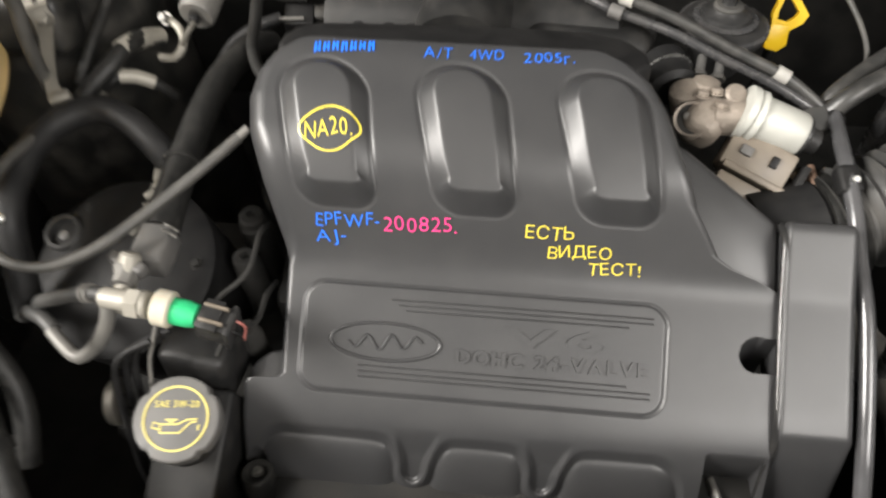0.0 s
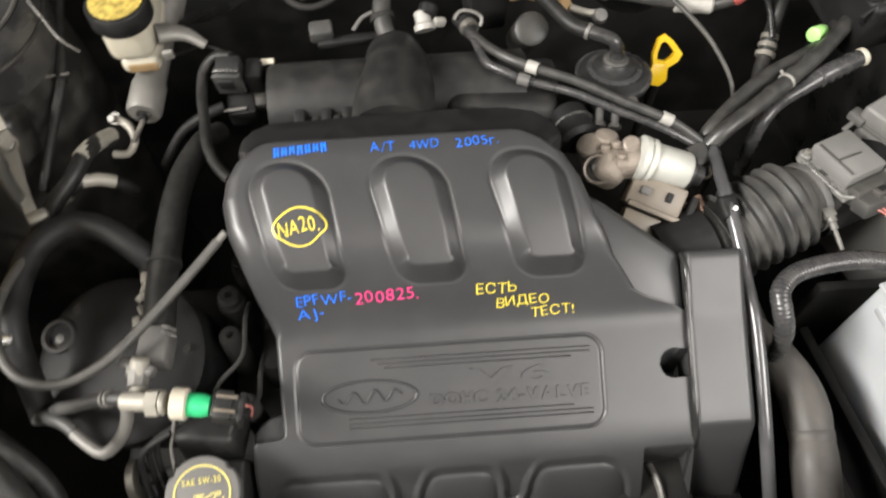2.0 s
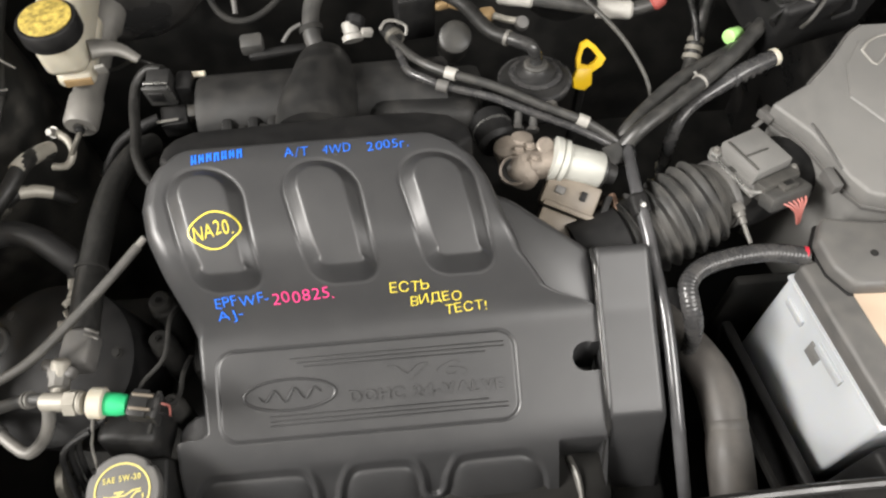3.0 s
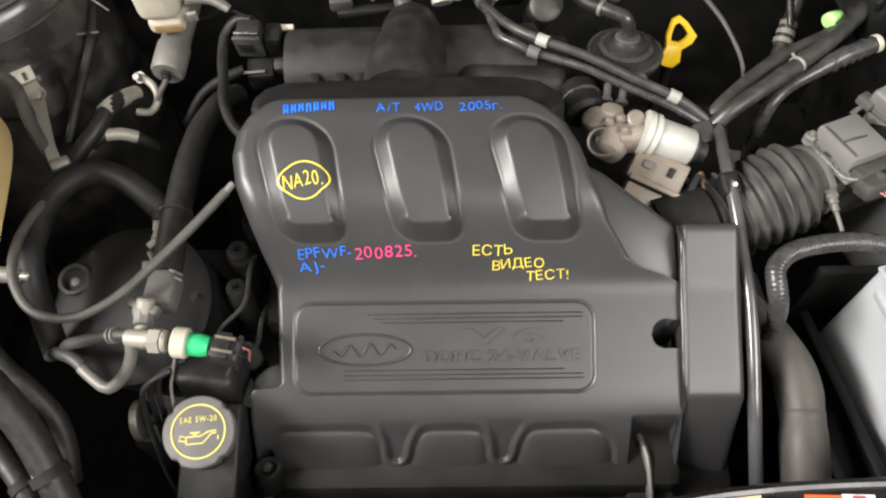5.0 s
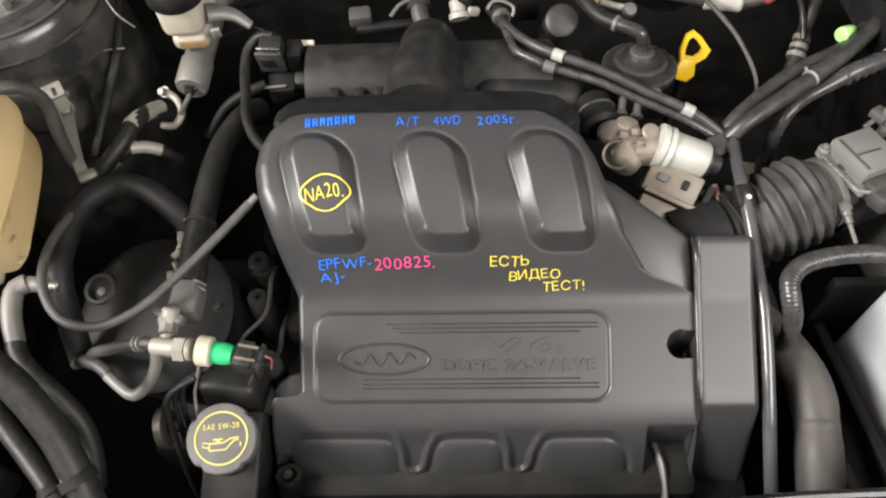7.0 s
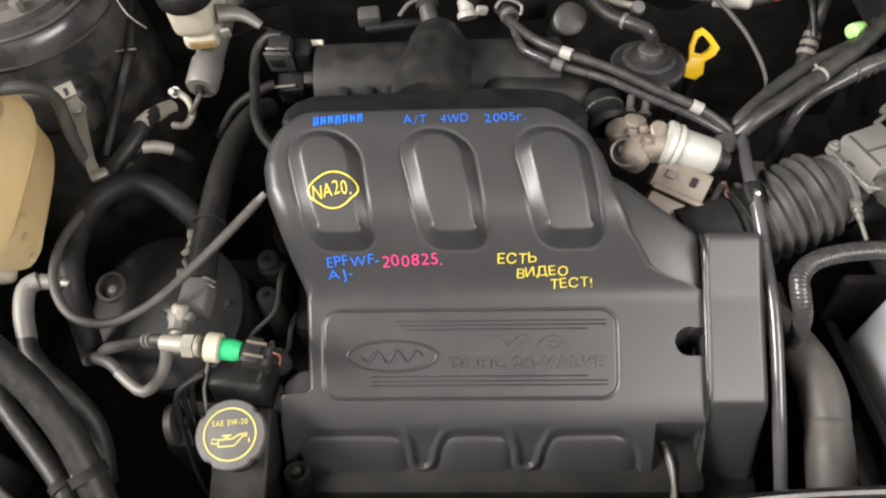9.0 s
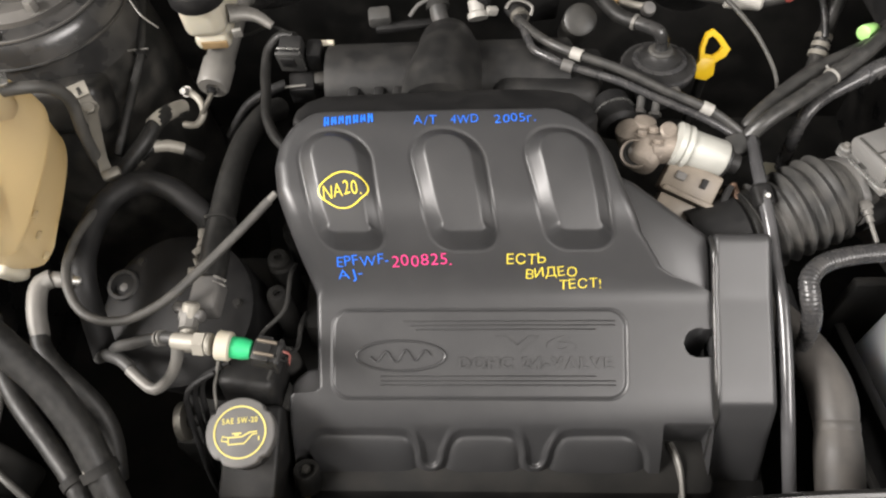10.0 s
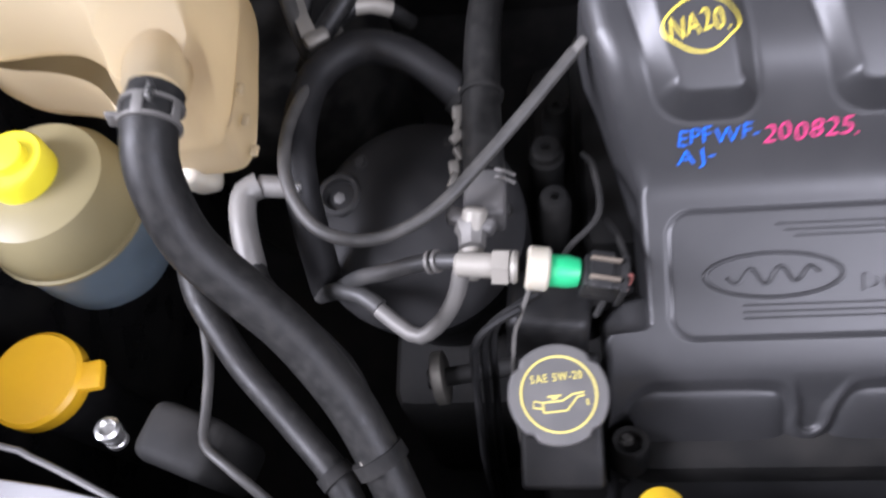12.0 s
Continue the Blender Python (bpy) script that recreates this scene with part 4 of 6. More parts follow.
# end of the crossmember: bracket and stud
stud = thing("radiator_mount", (-0.46, 0.13, 0.80), "dark plastic radiator mount with a bright stud", "mount")
part("body", rbox(0.055, 0.040, 0.09, pose(-0.455, 0.132, 0.806, 0, 0, -20), 0.01, 3), BLACK, stud)
SB = along((-0.4755, 0.1232, 0.880), (0.14, 0.15, 1.0)) @ Matrix.Scale(0.74, 4)
part("stud", lathe([(0.0085, 0), (0.0085, 0.005), (0.0075, 0.006), (0.0075, 0.010), (0.0088, 0.011), (0.0088, 0.016), (0.0078, 0.018), (0.0098, 0.020), (0.0098, 0.026), (0.007, 0.028), (0.006, 0.022)], SB, 24), STEEL, stud, "bright plated stud")
hose("stay_rod", [(-0.452, 0.235, 0.84), (-0.449, 0.212, 0.85), (-0.441, 0.181, 0.85), (-0.438, 0.151, 0.85), (-0.436, 0.128, 0.85), (-0.420, 0.114, 0.85), (-0.404, 0.102, 0.845), (-0.39, 0.09, 0.83)], 0.0034, GREYRUB, "dull grey bent metal stay", "stay")


# ---- rear left: strut tower, brake parts ----
strut = thing("strut_tower", (-0.525, 0.655, 0.34), "black painted strut tower with a round top mount", "strut tower")
ST = pose(-0.525, 0.655, 0.925)
# Darker paint below the shoulder: the shadow there is put into the colour
part("tower", lathe([(0.15, -0.585), (0.128, -0.12), (0.1215, -0.055)], ST, 64), DARKPAINT, strut)
part("shoulder", lathe([(0.1215, -0.055), (0.118, -0.03), (0.112, 0.0), (0.104, 0.008), (0.080, 0.010)], ST, 64), ENAMEL, strut, "glossy black tower shoulder")
part("top_mount", lathe([(0.080, 0.006), (0.078, 0.016), (0.066, 0.021), (0.060, 0.014), (0.040, 0.013), (0.036, 0.030), (0.020, 0.034), (0.004, 0.034)], ST, 48), DUSTY, strut, "dusty grey bearing plate")
for a in (4.2, 5.3, 0.3, 2.4):
    part("stud_nut", hexbolt(ST @ Matrix.Translation((0.067 * math.cos(a), 0.067 * math.sin(a), 0.016)), 0.0075, 0.014), ZINC, strut, "plated stud nut")
for r_, h_, m_ in ((0.100, 0.0095, DUSTY), (0.116, -0.016, DARKPAINT)):
    part("rolled_rim", sweep([ST @ Vector((r_ * math.cos(a), r_ * math.sin(a), h_)) for a in np.linspace(0, 2 * math.pi, 49)], 0.0022, 8, 0.01), m_, strut)
for a in (3.4, 4.7, 5.9):
    part("drain_hole", lathe([(0.009, 0.009), (0.008, 0.0115), (0.005, 0.0105)], ST @ Matrix.Translation((0.092 * math.cos(a), 0.092 * math.sin(a), 0)), 20), BLACK, strut)
part("apron", rbox(0.20, 0.05, 0.06, pose(-0.52, 0.535, 0.860, -25), 0.012, 3), DARKPAINT, strut)

booster = thing("brake_booster", (-0.29, 0.86, 0.80), "large dark round brake booster drum", "brake booster")
BO = along((-0.290, 0.760, 0.905), (0.0, -1, 0.12))
part("drum", lathe([(0.118, -0.16), (0.122, -0.07), (0.122, -0.05), (0.116, -0.02), (0.100, 0.005), (0.070, 0.018), (0.030, 0.022)], BO, 56), ENAMEL, booster)
# Rim paler than the drum: its edge highlight is painted in as grey
part("rim", lathe([(0.122, -0.075), (0.127, -0.072), (0.127, -0.062), (0.122, -0.058)], BO, 56), GREYPL, booster)

master = thing("brake_master_cylinder", (-0.30, 0.62, 0.82), "cast brake master cylinder with a cream fluid reservoir", "brake cylinder")
MC = along((-0.296, 0.738, 0.863), (-0.085, -1, -0.10)) @ Matrix.Diagonal((0.88, 0.88, 1, 1))
part("cylinder", lathe([(0.024, 0), (0.024, 0.03), (0.019, 0.036), (0.019, 0.13), (0.0215, 0.135), (0.0215, 0.168), (0.019, 0.172), (0.009, 0.172), (0.008, 0.165)], MC, 28), ZINC, master)
part("end_plug", rod((-0.311, 0.568, 0.8445), (-0.3118, 0.561, 0.8440), 0.0055), DULL, master)
RV = pose(-0.308, 0.640, 0.922, 0, 0, 4)
b = bmesh.new()
prism([(-0.026, -0.042), (0.018, -0.042), (0.024, -0.02), (0.026, 0.085), (-0.010, 0.095), (-0.026, 0.02)], -0.030, 0.028, RV, 0.012, 4, b)
reservoir = part("reservoir", b, CREAM, master, "cream plastic brake fluid reservoir")
part("reservoir_foot", prism([(-0.020, -0.039), (0.021, -0.039), (0.022, 0.06), (-0.020, 0.05)], -0.050, -0.028, RV, 0.008, 3), CREAM, reservoir)
part("side_arm", sweep([(-0.282, 0.618, 0.912), (-0.270, 0.623, 0.909), (-0.254, 0.626, 0.902), (-0.236, 0.620, 0.891)], lambda t: 0.0135 - 0.0075 * t, 16, flat=0.7), ALLOY, reservoir, "dull metal side arm")
part("port_tab", rbox(0.010, 0.004, 0.016, pose(-0.270, 0.598, 0.902, 20, 0, 15), 0.001), DIMWHITE, reservoir)
part("level_window", rbox(0.030, 0.003, 0.010, RV @ pose(0.003, -0.0395, -0.040), 0.001), TAN, reservoir, "amber level window")
part("side_label", rbox(0.050, 0.045, 0.002, RV @ pose(-0.002, 0.055, 0.0285), 0.0005), PEACH, reservoir, "peach coloured warning label")
RC = RV @ Matrix.Translation((0.002, -0.030, 0.022))
cap_ = part("cap", lathe([(0.030, 0), (0.0315, 0.003), (0.0315, 0.020), (0.030, 0.022), (0.022, 0.0225)], RC, 40), DULL, reservoir, "black screw cap")
part("cap_label", lathe([(0.0265, 0.0215), (0.0265, 0.0235), (0.024, 0.0240)], RC, 40), LABEL_Y, cap_, "worn yellow cap label")

# pipes below the master cylinder
hk = thing("brake_pipe_union", (-0.345, 0.57, 0.80), "pale hooked metal union on a brake pipe", "pipe union")
part("hook", sweep([(-0.345, 0.573, 0.836), (-0.333, 0.566, 0.832), (-0.326, 0.556, 0.827), (-0.326, 0.546, 0.822), (-0.334, 0.538, 0.816), (-0.350, 0.541, 0.813)], 0.0044, 10), CLAMP, hk)
part("eye_bolt", hexbolt(along((-0.345, 0.572, 0.836), (-0.2, -0.6, 0.8)), 0.0050, 0.010), ZINC, hk)
part("drop_pipe", sweep([(-0.3115, 0.562, 0.843), (-0.315, 0.553, 0.840), (-0.322, 0.549, 0.830), (-0.330, 0.545, 0.818)], 0.0030, 8), BRACKET, hk)
ho = hose("fluid_hose", [(-0.352, 0.552, 0.826), (-0.356, 0.535, 0.843), (-0.362, 0.512, 0.853), (-0.372, 0.485, 0.850), (-0.392, 0.460, 0.838), (-0.41, 0.435, 0.82)], 0.0092, RUBBER, "black fluid hose with a pale metal end tube")
part("metal_end", sweep([(-0.350, 0.556, 0.828), (-0.354, 0.540, 0.840), (-0.3595, 0.522, 0.850), (-0.365, 0.505, 0.8545)], lambda t: 0.0085 + 0.0012 * t, 14), CLAMP, ho, "pale metal end tube")
hs = hose("small_fluid_hose", [(-0.325, 0.500, 0.800), (-0.345, 0.496, 0.826), (-0.366, 0.490, 0.836), (-0.388, 0.474, 0.830), (-0.41, 0.455, 0.815)], 0.0065, RUBBER, "thin fluid hose with a plated clip")
part("metal_end", sweep([(-0.340, 0.497, 0.822), (-0.354, 0.494, 0.832), (-0.368, 0.489, 0.8365)], 0.0072, 12), CLAMP, hs)
part("hose_clip", band((-0.388, 0.474, 0.830), (-0.7, -0.5, -0.2), 0.0072, 0.014), BRACKET, hs)

brk = thing("hose_bracket", (-0.425, 0.47, 0.80), "dusty stamped metal bracket with a bolt", "bracket")
b = bmesh.new()
edges = []
for px, py, pz, hw in ((-0.437, 0.519, 0.906, 0.011), (-0.426, 0.504, 0.905, 0.0125), (-0.413, 0.488, 0.904, 0.0105), (-0.404, 0.470, 0.900, 0.0075), (-0.397, 0.449, 0.894, 0.0068), (-0.391, 0.431, 0.887, 0.0068), (-0.384, 0.415, 0.878, 0.008)):
    edges.append([b.verts.new((px + sx_ * hw * 0.72, py + sx_ * hw * 0.34, pz + dz)) for sx_, dz in ((-1, -0.001), (1, -0.001), (1, 0.001), (-1, 0.001))])
for p, q in zip(edges, edges[1:]):
    for k in range(4):
        b.faces.new((p[k], p[(k + 1) % 4], q[(k + 1) % 4], q[k]))
b.faces.new(edges[0][::-1])
b.faces.new(edges[-1])
part("strip", b, BRACKET, brk)
part("bolt", hexbolt(along((-0.411, 0.487, 0.904), (0.1, -0.3, 0.9)), 0.0070, 0.006), BRACKET, brk)
part("top_tab", rbox(0.022, 0.022, 0.002, Matrix.Translation((-0.430, 0.510, 0.9075)) @ pose(0, 0, 0, 0, 0, 32), 0.0008), CLAMP, brk, "pale worn tab")
part("tab_slot", rbox(0.004, 0.012, 0.0012, Matrix.Translation((-0.427, 0.508, 0.9088)) @ pose(0, 0, 0, 0, 0, 32), 0.0004), DARKPAINT, brk, "dark slot")
part("clip_foot", rbox(0.020, 0.012, 0.012, pose(-0.381, 0.418, 0.880, 20, 0, 30), 0.004), BRACKET, brk)

hc = hose("heater_cable", [(-0.41, 0.78, 0.90), (-0.408, 0.70, 0.885), (-0.399, 0.614, 0.865), (-0.404, 0.572, 0.850), (-0.409, 0.530, 0.838), (-0.415, 0.49, 0.82)], 0.0055, RUBBER, "thin black cable dropping behind the tower", "cable", seg=10)
part("cable_clip", rod((-0.421, 0.608, 0.868), (-0.388, 0.610, 0.870), 0.0013), ZINC, hc, "thin metal clip")
part("clip_band", band((-0.3995, 0.609, 0.8635), (0.05, 0.93, 0.20), 0.0057, 0.006), BLACK, hc)
hose("white_wire", [(-0.440, 0.71, 0.94), (-0.4147, 0.660, 0.930), (-0.397, 0.636, 0.925), (-0.378, 0.611, 0.920), (-0.362, 0.606, 0.905)], 0.0011, ZINC, "thin white wire hanging at the bulkhead", "wire", seg=6)

# ---- intake behind the cover ----
intake = thing("intake_manifold", (-0.02, 0.57, 0.78), "black plastic intake manifold tube with a flared neck", "intake manifold")
part("plenum", lathe([(0.030, -0.002), (0.044, 0.0), (0.046, 0.01), (0.046, 0.27), (0.040, 0.275), (0.02, 0.275)], along((-0.168, 0.564, 0.850), (1, 0.0, 0.012)), 40), INTAKE, intake)
for x in (-0.135, -0.107, -0.086, -0.066, 0.037, 0.055):
    part("flange_tab", rbox(0.012, 0.026, 0.030, pose(x, 0.521, 0.868, 12), 0.004), PLASTIC, intake)
for x in (-0.118, -0.096, -0.076, 0.028, 0.046):
    part("plenum_slot", rbox(0.008, 0.010, 0.016, pose(x, 0.5165, 0.876, 12), 0.002), BLACK, intake, "dark slot")
part("flange", rbox(0.27, 0.018, 0.040, pose(-0.03, 0.510, 0.855, 10), 0.005), INTAKE, intake)
part("neck", sweep([(-0.034, 0.620, 0.856), (-0.034, 0.600, 0.866), (-0.031, 0.565, 0.884), (-0.036, 0.525, 0.893), (-0.038, 0.485, 0.893)], lambda t: 0.032 + 0.011 * min(1, t * 1.2), 28), INTAKE, intake)
part("ribbed_block", rbox(0.12, 0.05, 0.05, pose(0.075, 0.532, 0.862, -15, 0, -6), 0.018, 4), INTAKE, intake)
riser = hose("breather_pipe", [(-0.038, 0.628, 0.872), (-0.045, 0.648, 0.885), (-0.044, 0.68, 0.892), (-0.036, 0.71, 0.90), (-0.034, 0.78, 0.91), (-0.04, 0.90, 0.93)], 0.0100, DUSTRUB, "dusty grey breather pipe behind the intake")
part("clamp", band((-0.0455, 0.655, 0.8835), (-0.2, 0.85, 0.4), 0.0125, 0.007), BLACK, riser)
wc = thing("white_quick_coupling", (0.005, 0.648, 0.85), "white plastic quick coupling on the intake", "coupling")
b = lathe([(0.012, 0), (0.012, 0.006), (0.009, 0.009), (0.0095, 0.020), (0.008, 0.022)], along((0.002, 0.640, 0.876), (-0.15, 0.8, 0.55)), 20)
rbox(0.014, 0.008, 0.010, pose(0.018, 0.646, 0.882, 0, 20, 20), 0.002, bm=b)
part("body", b, DIMWHITE, wc)
part("dark_cap", rod((0.004, 0.652, 0.886), (0.008, 0.664, 0.892), 0.011), DULL, wc)

sbox = thing("map_sensor", (-0.20, 0.575, 0.84), "black sensor box with a pale metal stud", "sensor")
part("box", rbox(0.026, 0.026, 0.032, pose(-0.209, 0.584, 0.884, 12, 0, -4), 0.003), PLASTIC, sbox)
part("box_frame", rbox(0.028, 0.004, 0.034, pose(-0.209, 0.5675, 0.886, 12, 0, -4), 0.001), DUSTRUB, sbox)
part("box_window", rbox(0.016, 0.003, 0.016, pose(-0.211, 0.5655, 0.887, 12, 0, -4), 0.001), DULL, sbox)
part("side_block", rbox(0.018, 0.026, 0.034, pose(-0.185, 0.589, 0.872, 5), 0.004), DULL, sbox)
part("bright_edge", rbox(0.0022, 0.003, 0.034, pose(-0.1955, 0.5680, 0.886, 12, 0, -4), 0.0005), STEEL, sbox, "bright metal edge")
part("bright_edge", rbox(0.026, 0.003, 0.002, pose(-0.209, 0.5712, 0.9025, 12, 0, -4), 0.0005), STEEL, sbox)
part("clip_edge", rbox(0.024, 0.003, 0.002, pose(-0.207, 0.5535, 0.8615, 10, 0, 6), 0.0005), ZINC, sbox)
part("stud", rod((-0.179, 0.602, 0.880), (-0.164, 0.602, 0.880), 0.0035), CREAM, sbox, "pale metal stud")
cn = thing("cable_connector", (-0.205, 0.575, 0.80), "black cable connector below the sensor box", "connector")
part("shell", rbox(0.030, 0.026, 0.028, pose(-0.202, 0.566, 0.846, 10, 0, 6), 0.003), DULL, cn)
part("tail", rbox(0.016, 0.018, 0.014, pose(-0.184, 0.572, 0.852, 10, 0, 6), 0.002), GREYRUB, cn)
hose("sensor_cable", [(-0.206, 0.596, 0.896), (-0.224, 0.602, 0.892), (-0.238, 0.590, 0.882), (-0.239, 0.560, 0.876), (-0.234, 0.530, 0.876), (-0.228, 0.495, 0.879), (-0.215, 0.465, 0.882), (-0.200, 0.445, 0.885)], 0.0058, RUBBER, "dusty black cable hanging from the sensor box", "cable", seg=12)
hose("connector_cable", [(-0.225, 0.575, 0.842), (-0.245, 0.568, 0.838), (-0.275, 0.56, 0.82), (-0.30, 0.54, 0.79)], 0.0065, DULL, "black taped cable from the connector", "cable", seg=12)
hose("rear_wire", [(-0.20, 0.60, 0.89), (-0.24, 0.625, 0.885), (-0.275, 0.64, 0.86), (-0.30, 0.66, 0.84)], 0.002, RUBBER, "thin black wire behind the sensor box", "wire", seg=6)

# dim parts on the bulkhead
for p, s, m_, lab in (((-0.114, 0.645, 0.878), (0.026, 0.020, 0.018), DUSTRUB, "dusty grey connector on the bulkhead"), ((-0.082, 0.640, 0.868), (0.075, 0.012, 0.010), DULL, "dark bracket bar behind the intake"), ((0.075, 0.700, 0.87), (0.045, 0.05, 0.07), DULL, "dark plastic valve block behind the intake")):
    t_ = thing("bulkhead_block", p, lab, "bracket", "parts on the bulkhead")
    part("block", rbox(*s, Matrix.Translation(p) @ pose(0, 0, 0, 8, 0, 6), 0.004), m_, t_)
hose("bulkhead_ring", [(-0.170, 0.74, 0.895), (-0.166, 0.718, 0.89), (-0.152, 0.690, 0.888), (-0.136, 0.678, 0.885), (-0.115, 0.678, 0.885), (-0.092, 0.691, 0.89), (-0.072, 0.712, 0.90), (-0.06, 0.76, 0.91)], 0.0040, BLACK, "dark bent hose on the bulkhead")
hose("bulkhead_pin", [(-0.135, 0.708, 0.895), (-0.134, 0.690, 0.884)], 0.0030, GREYPL, "dull metal pin on the bulkhead", "bracket")
hose("silver_link", [(-0.078, 0.640, 0.882), (-0.068, 0.650, 0.890), (-0.056, 0.655, 0.893)], 0.0024, GREYPL, "short dull linkage rod", "linkage")

# ---- rear right: vacuum lines, valve, dipstick ----
lineA = [(0.044, 0.638, 0.883), (0.052, 0.609, 0.896), (0.075, 0.568, 0.909), (0.106, 0.546, 0.910), (0.151, 0.531, 0.902), (0.195, 0.513, 0.890), (0.242, 0.493, 0.880), (0.270, 0.478, 0.868), (0.285, 0.470, 0.858)]
lineB = [(0.046, 0.628, 0.884), (0.051, 0.608, 0.894), (0.055, 0.584, 0.902), (0.062, 0.558, 0.906), (0.078, 0.545, 0.907), (0.097, 0.534, 0.905), (0.125, 0.527, 0.900), (0.151, 0.521, 0.894), (0.190, 0.506, 0.884), (0.235, 0.487, 0.875), (0.262, 0.475, 0.866), (0.282, 0.466, 0.857)]
va = hose("vacuum_line", lineA, 0.0050, TAPED, "dusty black vacuum line with white clips", "vacuum line", "vacuum lines", seg=12)
vb = hose("vacuum_line", lineB, 0.0044, LOOM, "shiny black vacuum line beside its twin", "vacuum line", "vacuum lines", seg=12)
part("white_clip", band((0.1065, 0.5458, 0.910), (0.85, -0.45, 0.0), 0.0051, 0.012), DIMWHITE, va, "off-white clip")
part("white_clip", band((0.242, 0.493, 0.880), (0.75, -0.32, -0.2), 0.0051, 0.012), DIMWHITE, va, "off-white clip")
part("white_clip", band((0.0965, 0.5342, 0.905), (0.85, -0.35, -0.05), 0.0048, 0.012), GREYPL, vb, "grey clip")
part("end_clamp", band((0.050, 0.632, 0.885), (0.4, -0.9, 0.1), 0.009, 0.008), BRACKET, va)
part("end_nozzle", rod((0.040, 0.655, 0.880), (0.052, 0.628, 0.886), 0.0095), PLASTIC, va)
part("wire_ears", sweep([(0.034, 0.640, 0.890), (0.040, 0.646, 0.896), (0.052, 0.644, 0.898), (0.064, 0.638, 0.894), (0.062, 0.630, 0.888)], 0.002, 6), ZINC, va)

egrv = thing("vacuum_valve", (0.200, 0.570, 0.82), "round black diaphragm valve with an elbow tube", "valve")
EV = along((0.203, 0.570, 0.868), (0.0, 0.16, 1)) @ Matrix.Scale(0.93, 4)
part("diaphragm", lathe([(0.026, -0.05), (0.030, -0.014), (0.0425, -0.010), (0.0440, -0.004), (0.0425, 0.001), (0.036, 0.004), (0.026, 0.006), (0.024, 0.012), (0.017, 0.015), (0.014, 0.019)], EV, 48), PLASTIC, egrv)
part("step_ring", lathe([(0.0305, 0.004), (0.0320, 0.007), (0.0290, 0.008)], EV, 48), LOOM, egrv, "stepped ring")
part("rim_ring", lathe([(0.0425, -0.004), (0.0448, -0.003), (0.0448, 0.0005), (0.0425, 0.0015)], EV, 48), LOOM, egrv)
part("collar", lathe([(0.0145, 0.014), (0.0150, 0.020), (0.0125, 0.022)], EV, 32), GREYRUB, egrv, "grey collar")
part("elbow", sweep([EV @ Vector((0, 0, 0.015)), EV @ Vector((0, 0.002, 0.030)), Vector((0.199, 0.573, 0.907)), Vector((0.194, 0.577, 0.912)), Vector((0.180, 0.585, 0.9125)), Vector((0.166, 0.594, 0.912))], 0.0072, 14), ENAMEL, egrv)
part("elbow_band", band((0.172, 0.590, 0.912), (-0.8, 0.55, 0), 0.0074, 0.004), ZINC, egrv)
part("flange_bolt", hexbolt(EV @ Matrix.Translation((0.012, -0.045, -0.006)), 0.006, 0.005), ZINC, egrv)
hose("valve_hose", [(0.172, 0.590, 0.912), (0.156, 0.602, 0.911), (0.143, 0.624, 0.911), (0.134, 0.642, 0.911), (0.120, 0.660, 0.910), (0.105, 0.685, 0.90)], 0.0080, RUBBER, "bent rubber hose on the diaphragm valve")
bc = thing("black_cap", (0.115, 0.61, 0.82), "dusty black round cap", "cap")
part("cap", lathe([(0.0185, -0.08), (0.0195, -0.002), (0.0185, 0.002), (0.015, 0.004), (0.004, 0.004)], along((0.119, 0.628, 0.882), (0, -0.60, 0.80)), 20), DARKPAINT, bc)
part("cap_screw", lathe([(0.002, 0), (0.002, 0.0052)], along((0.119, 0.628, 0.880), (0, -0.60, 0.80)), 10), BLACK, bc)
part("cap_body", rbox(0.08, 0.05, 0.06, pose(0.105, 0.585, 0.830), 0.01), BLACK, bc)
tc_ = thing("tan_clip", (0.118, 0.676, 0.86), "tan plastic clip on the bulkhead harness", "clip")
b = rbox(0.026, 0.012, 0.012, pose(0.112, 0.680, 0.886, 10, 0, 12), 0.004)
rbox(0.016, 0.012, 0.014, pose(0.124, 0.676, 0.890, 10, 10, -20), 0.003, bm=b)
part("clip", b, TAN, tc_)
part("second_clip", rbox(0.020, 0.016, 0.012, pose(0.158, 0.657, 0.886, 10, 15, 20), 0.004), TAN, tc_, "smaller tan clip")
lk = thing("pale_linkage", (0.19, 0.64, 0.86), "pale metal linkage behind the diaphragm valve", "linkage")
part("arm", sweep([(0.165, 0.652, 0.888), (0.180, 0.646, 0.886), (0.193, 0.640, 0.888)], 0.0042, 10), CLAMP, lk)
part("joint", lathe([(0.007, -0.006), (0.009, 0.0), (0.007, 0.007), (0.003, 0.008)], along((0.196, 0.638, 0.886), (0.1, -0.5, 0.8)), 16), GREYPL, lk)

dip = thing("yellow_dipstick", (0.272, 0.612, 0.78), "bright yellow plastic dipstick handle with an open loop", "dipstick")
DM = along((0.268, 0.600, 0.818), (0.12, -0.86, 0.50), (0.05, 0.45, 0.9)) @ Matrix.Scale(0.88, 4)
b = bmesh.new()
prism([(x * 1.0, y) for x, y in ((-0.012, -0.004), (0.004, -0.008), (0.014, 0.000), (0.013, 0.022), (-0.008, 0.024), (-0.014, 0.010))], -0.004, 0.004, DM, 0.002, 2, b)
ring_out = [(-0.009, 0.020), (-0.010, 0.036), (-0.005, 0.056), (0.004, 0.061), (0.015, 0.053), (0.031, 0.035), (0.026, 0.025), (0.012, 0.016)]
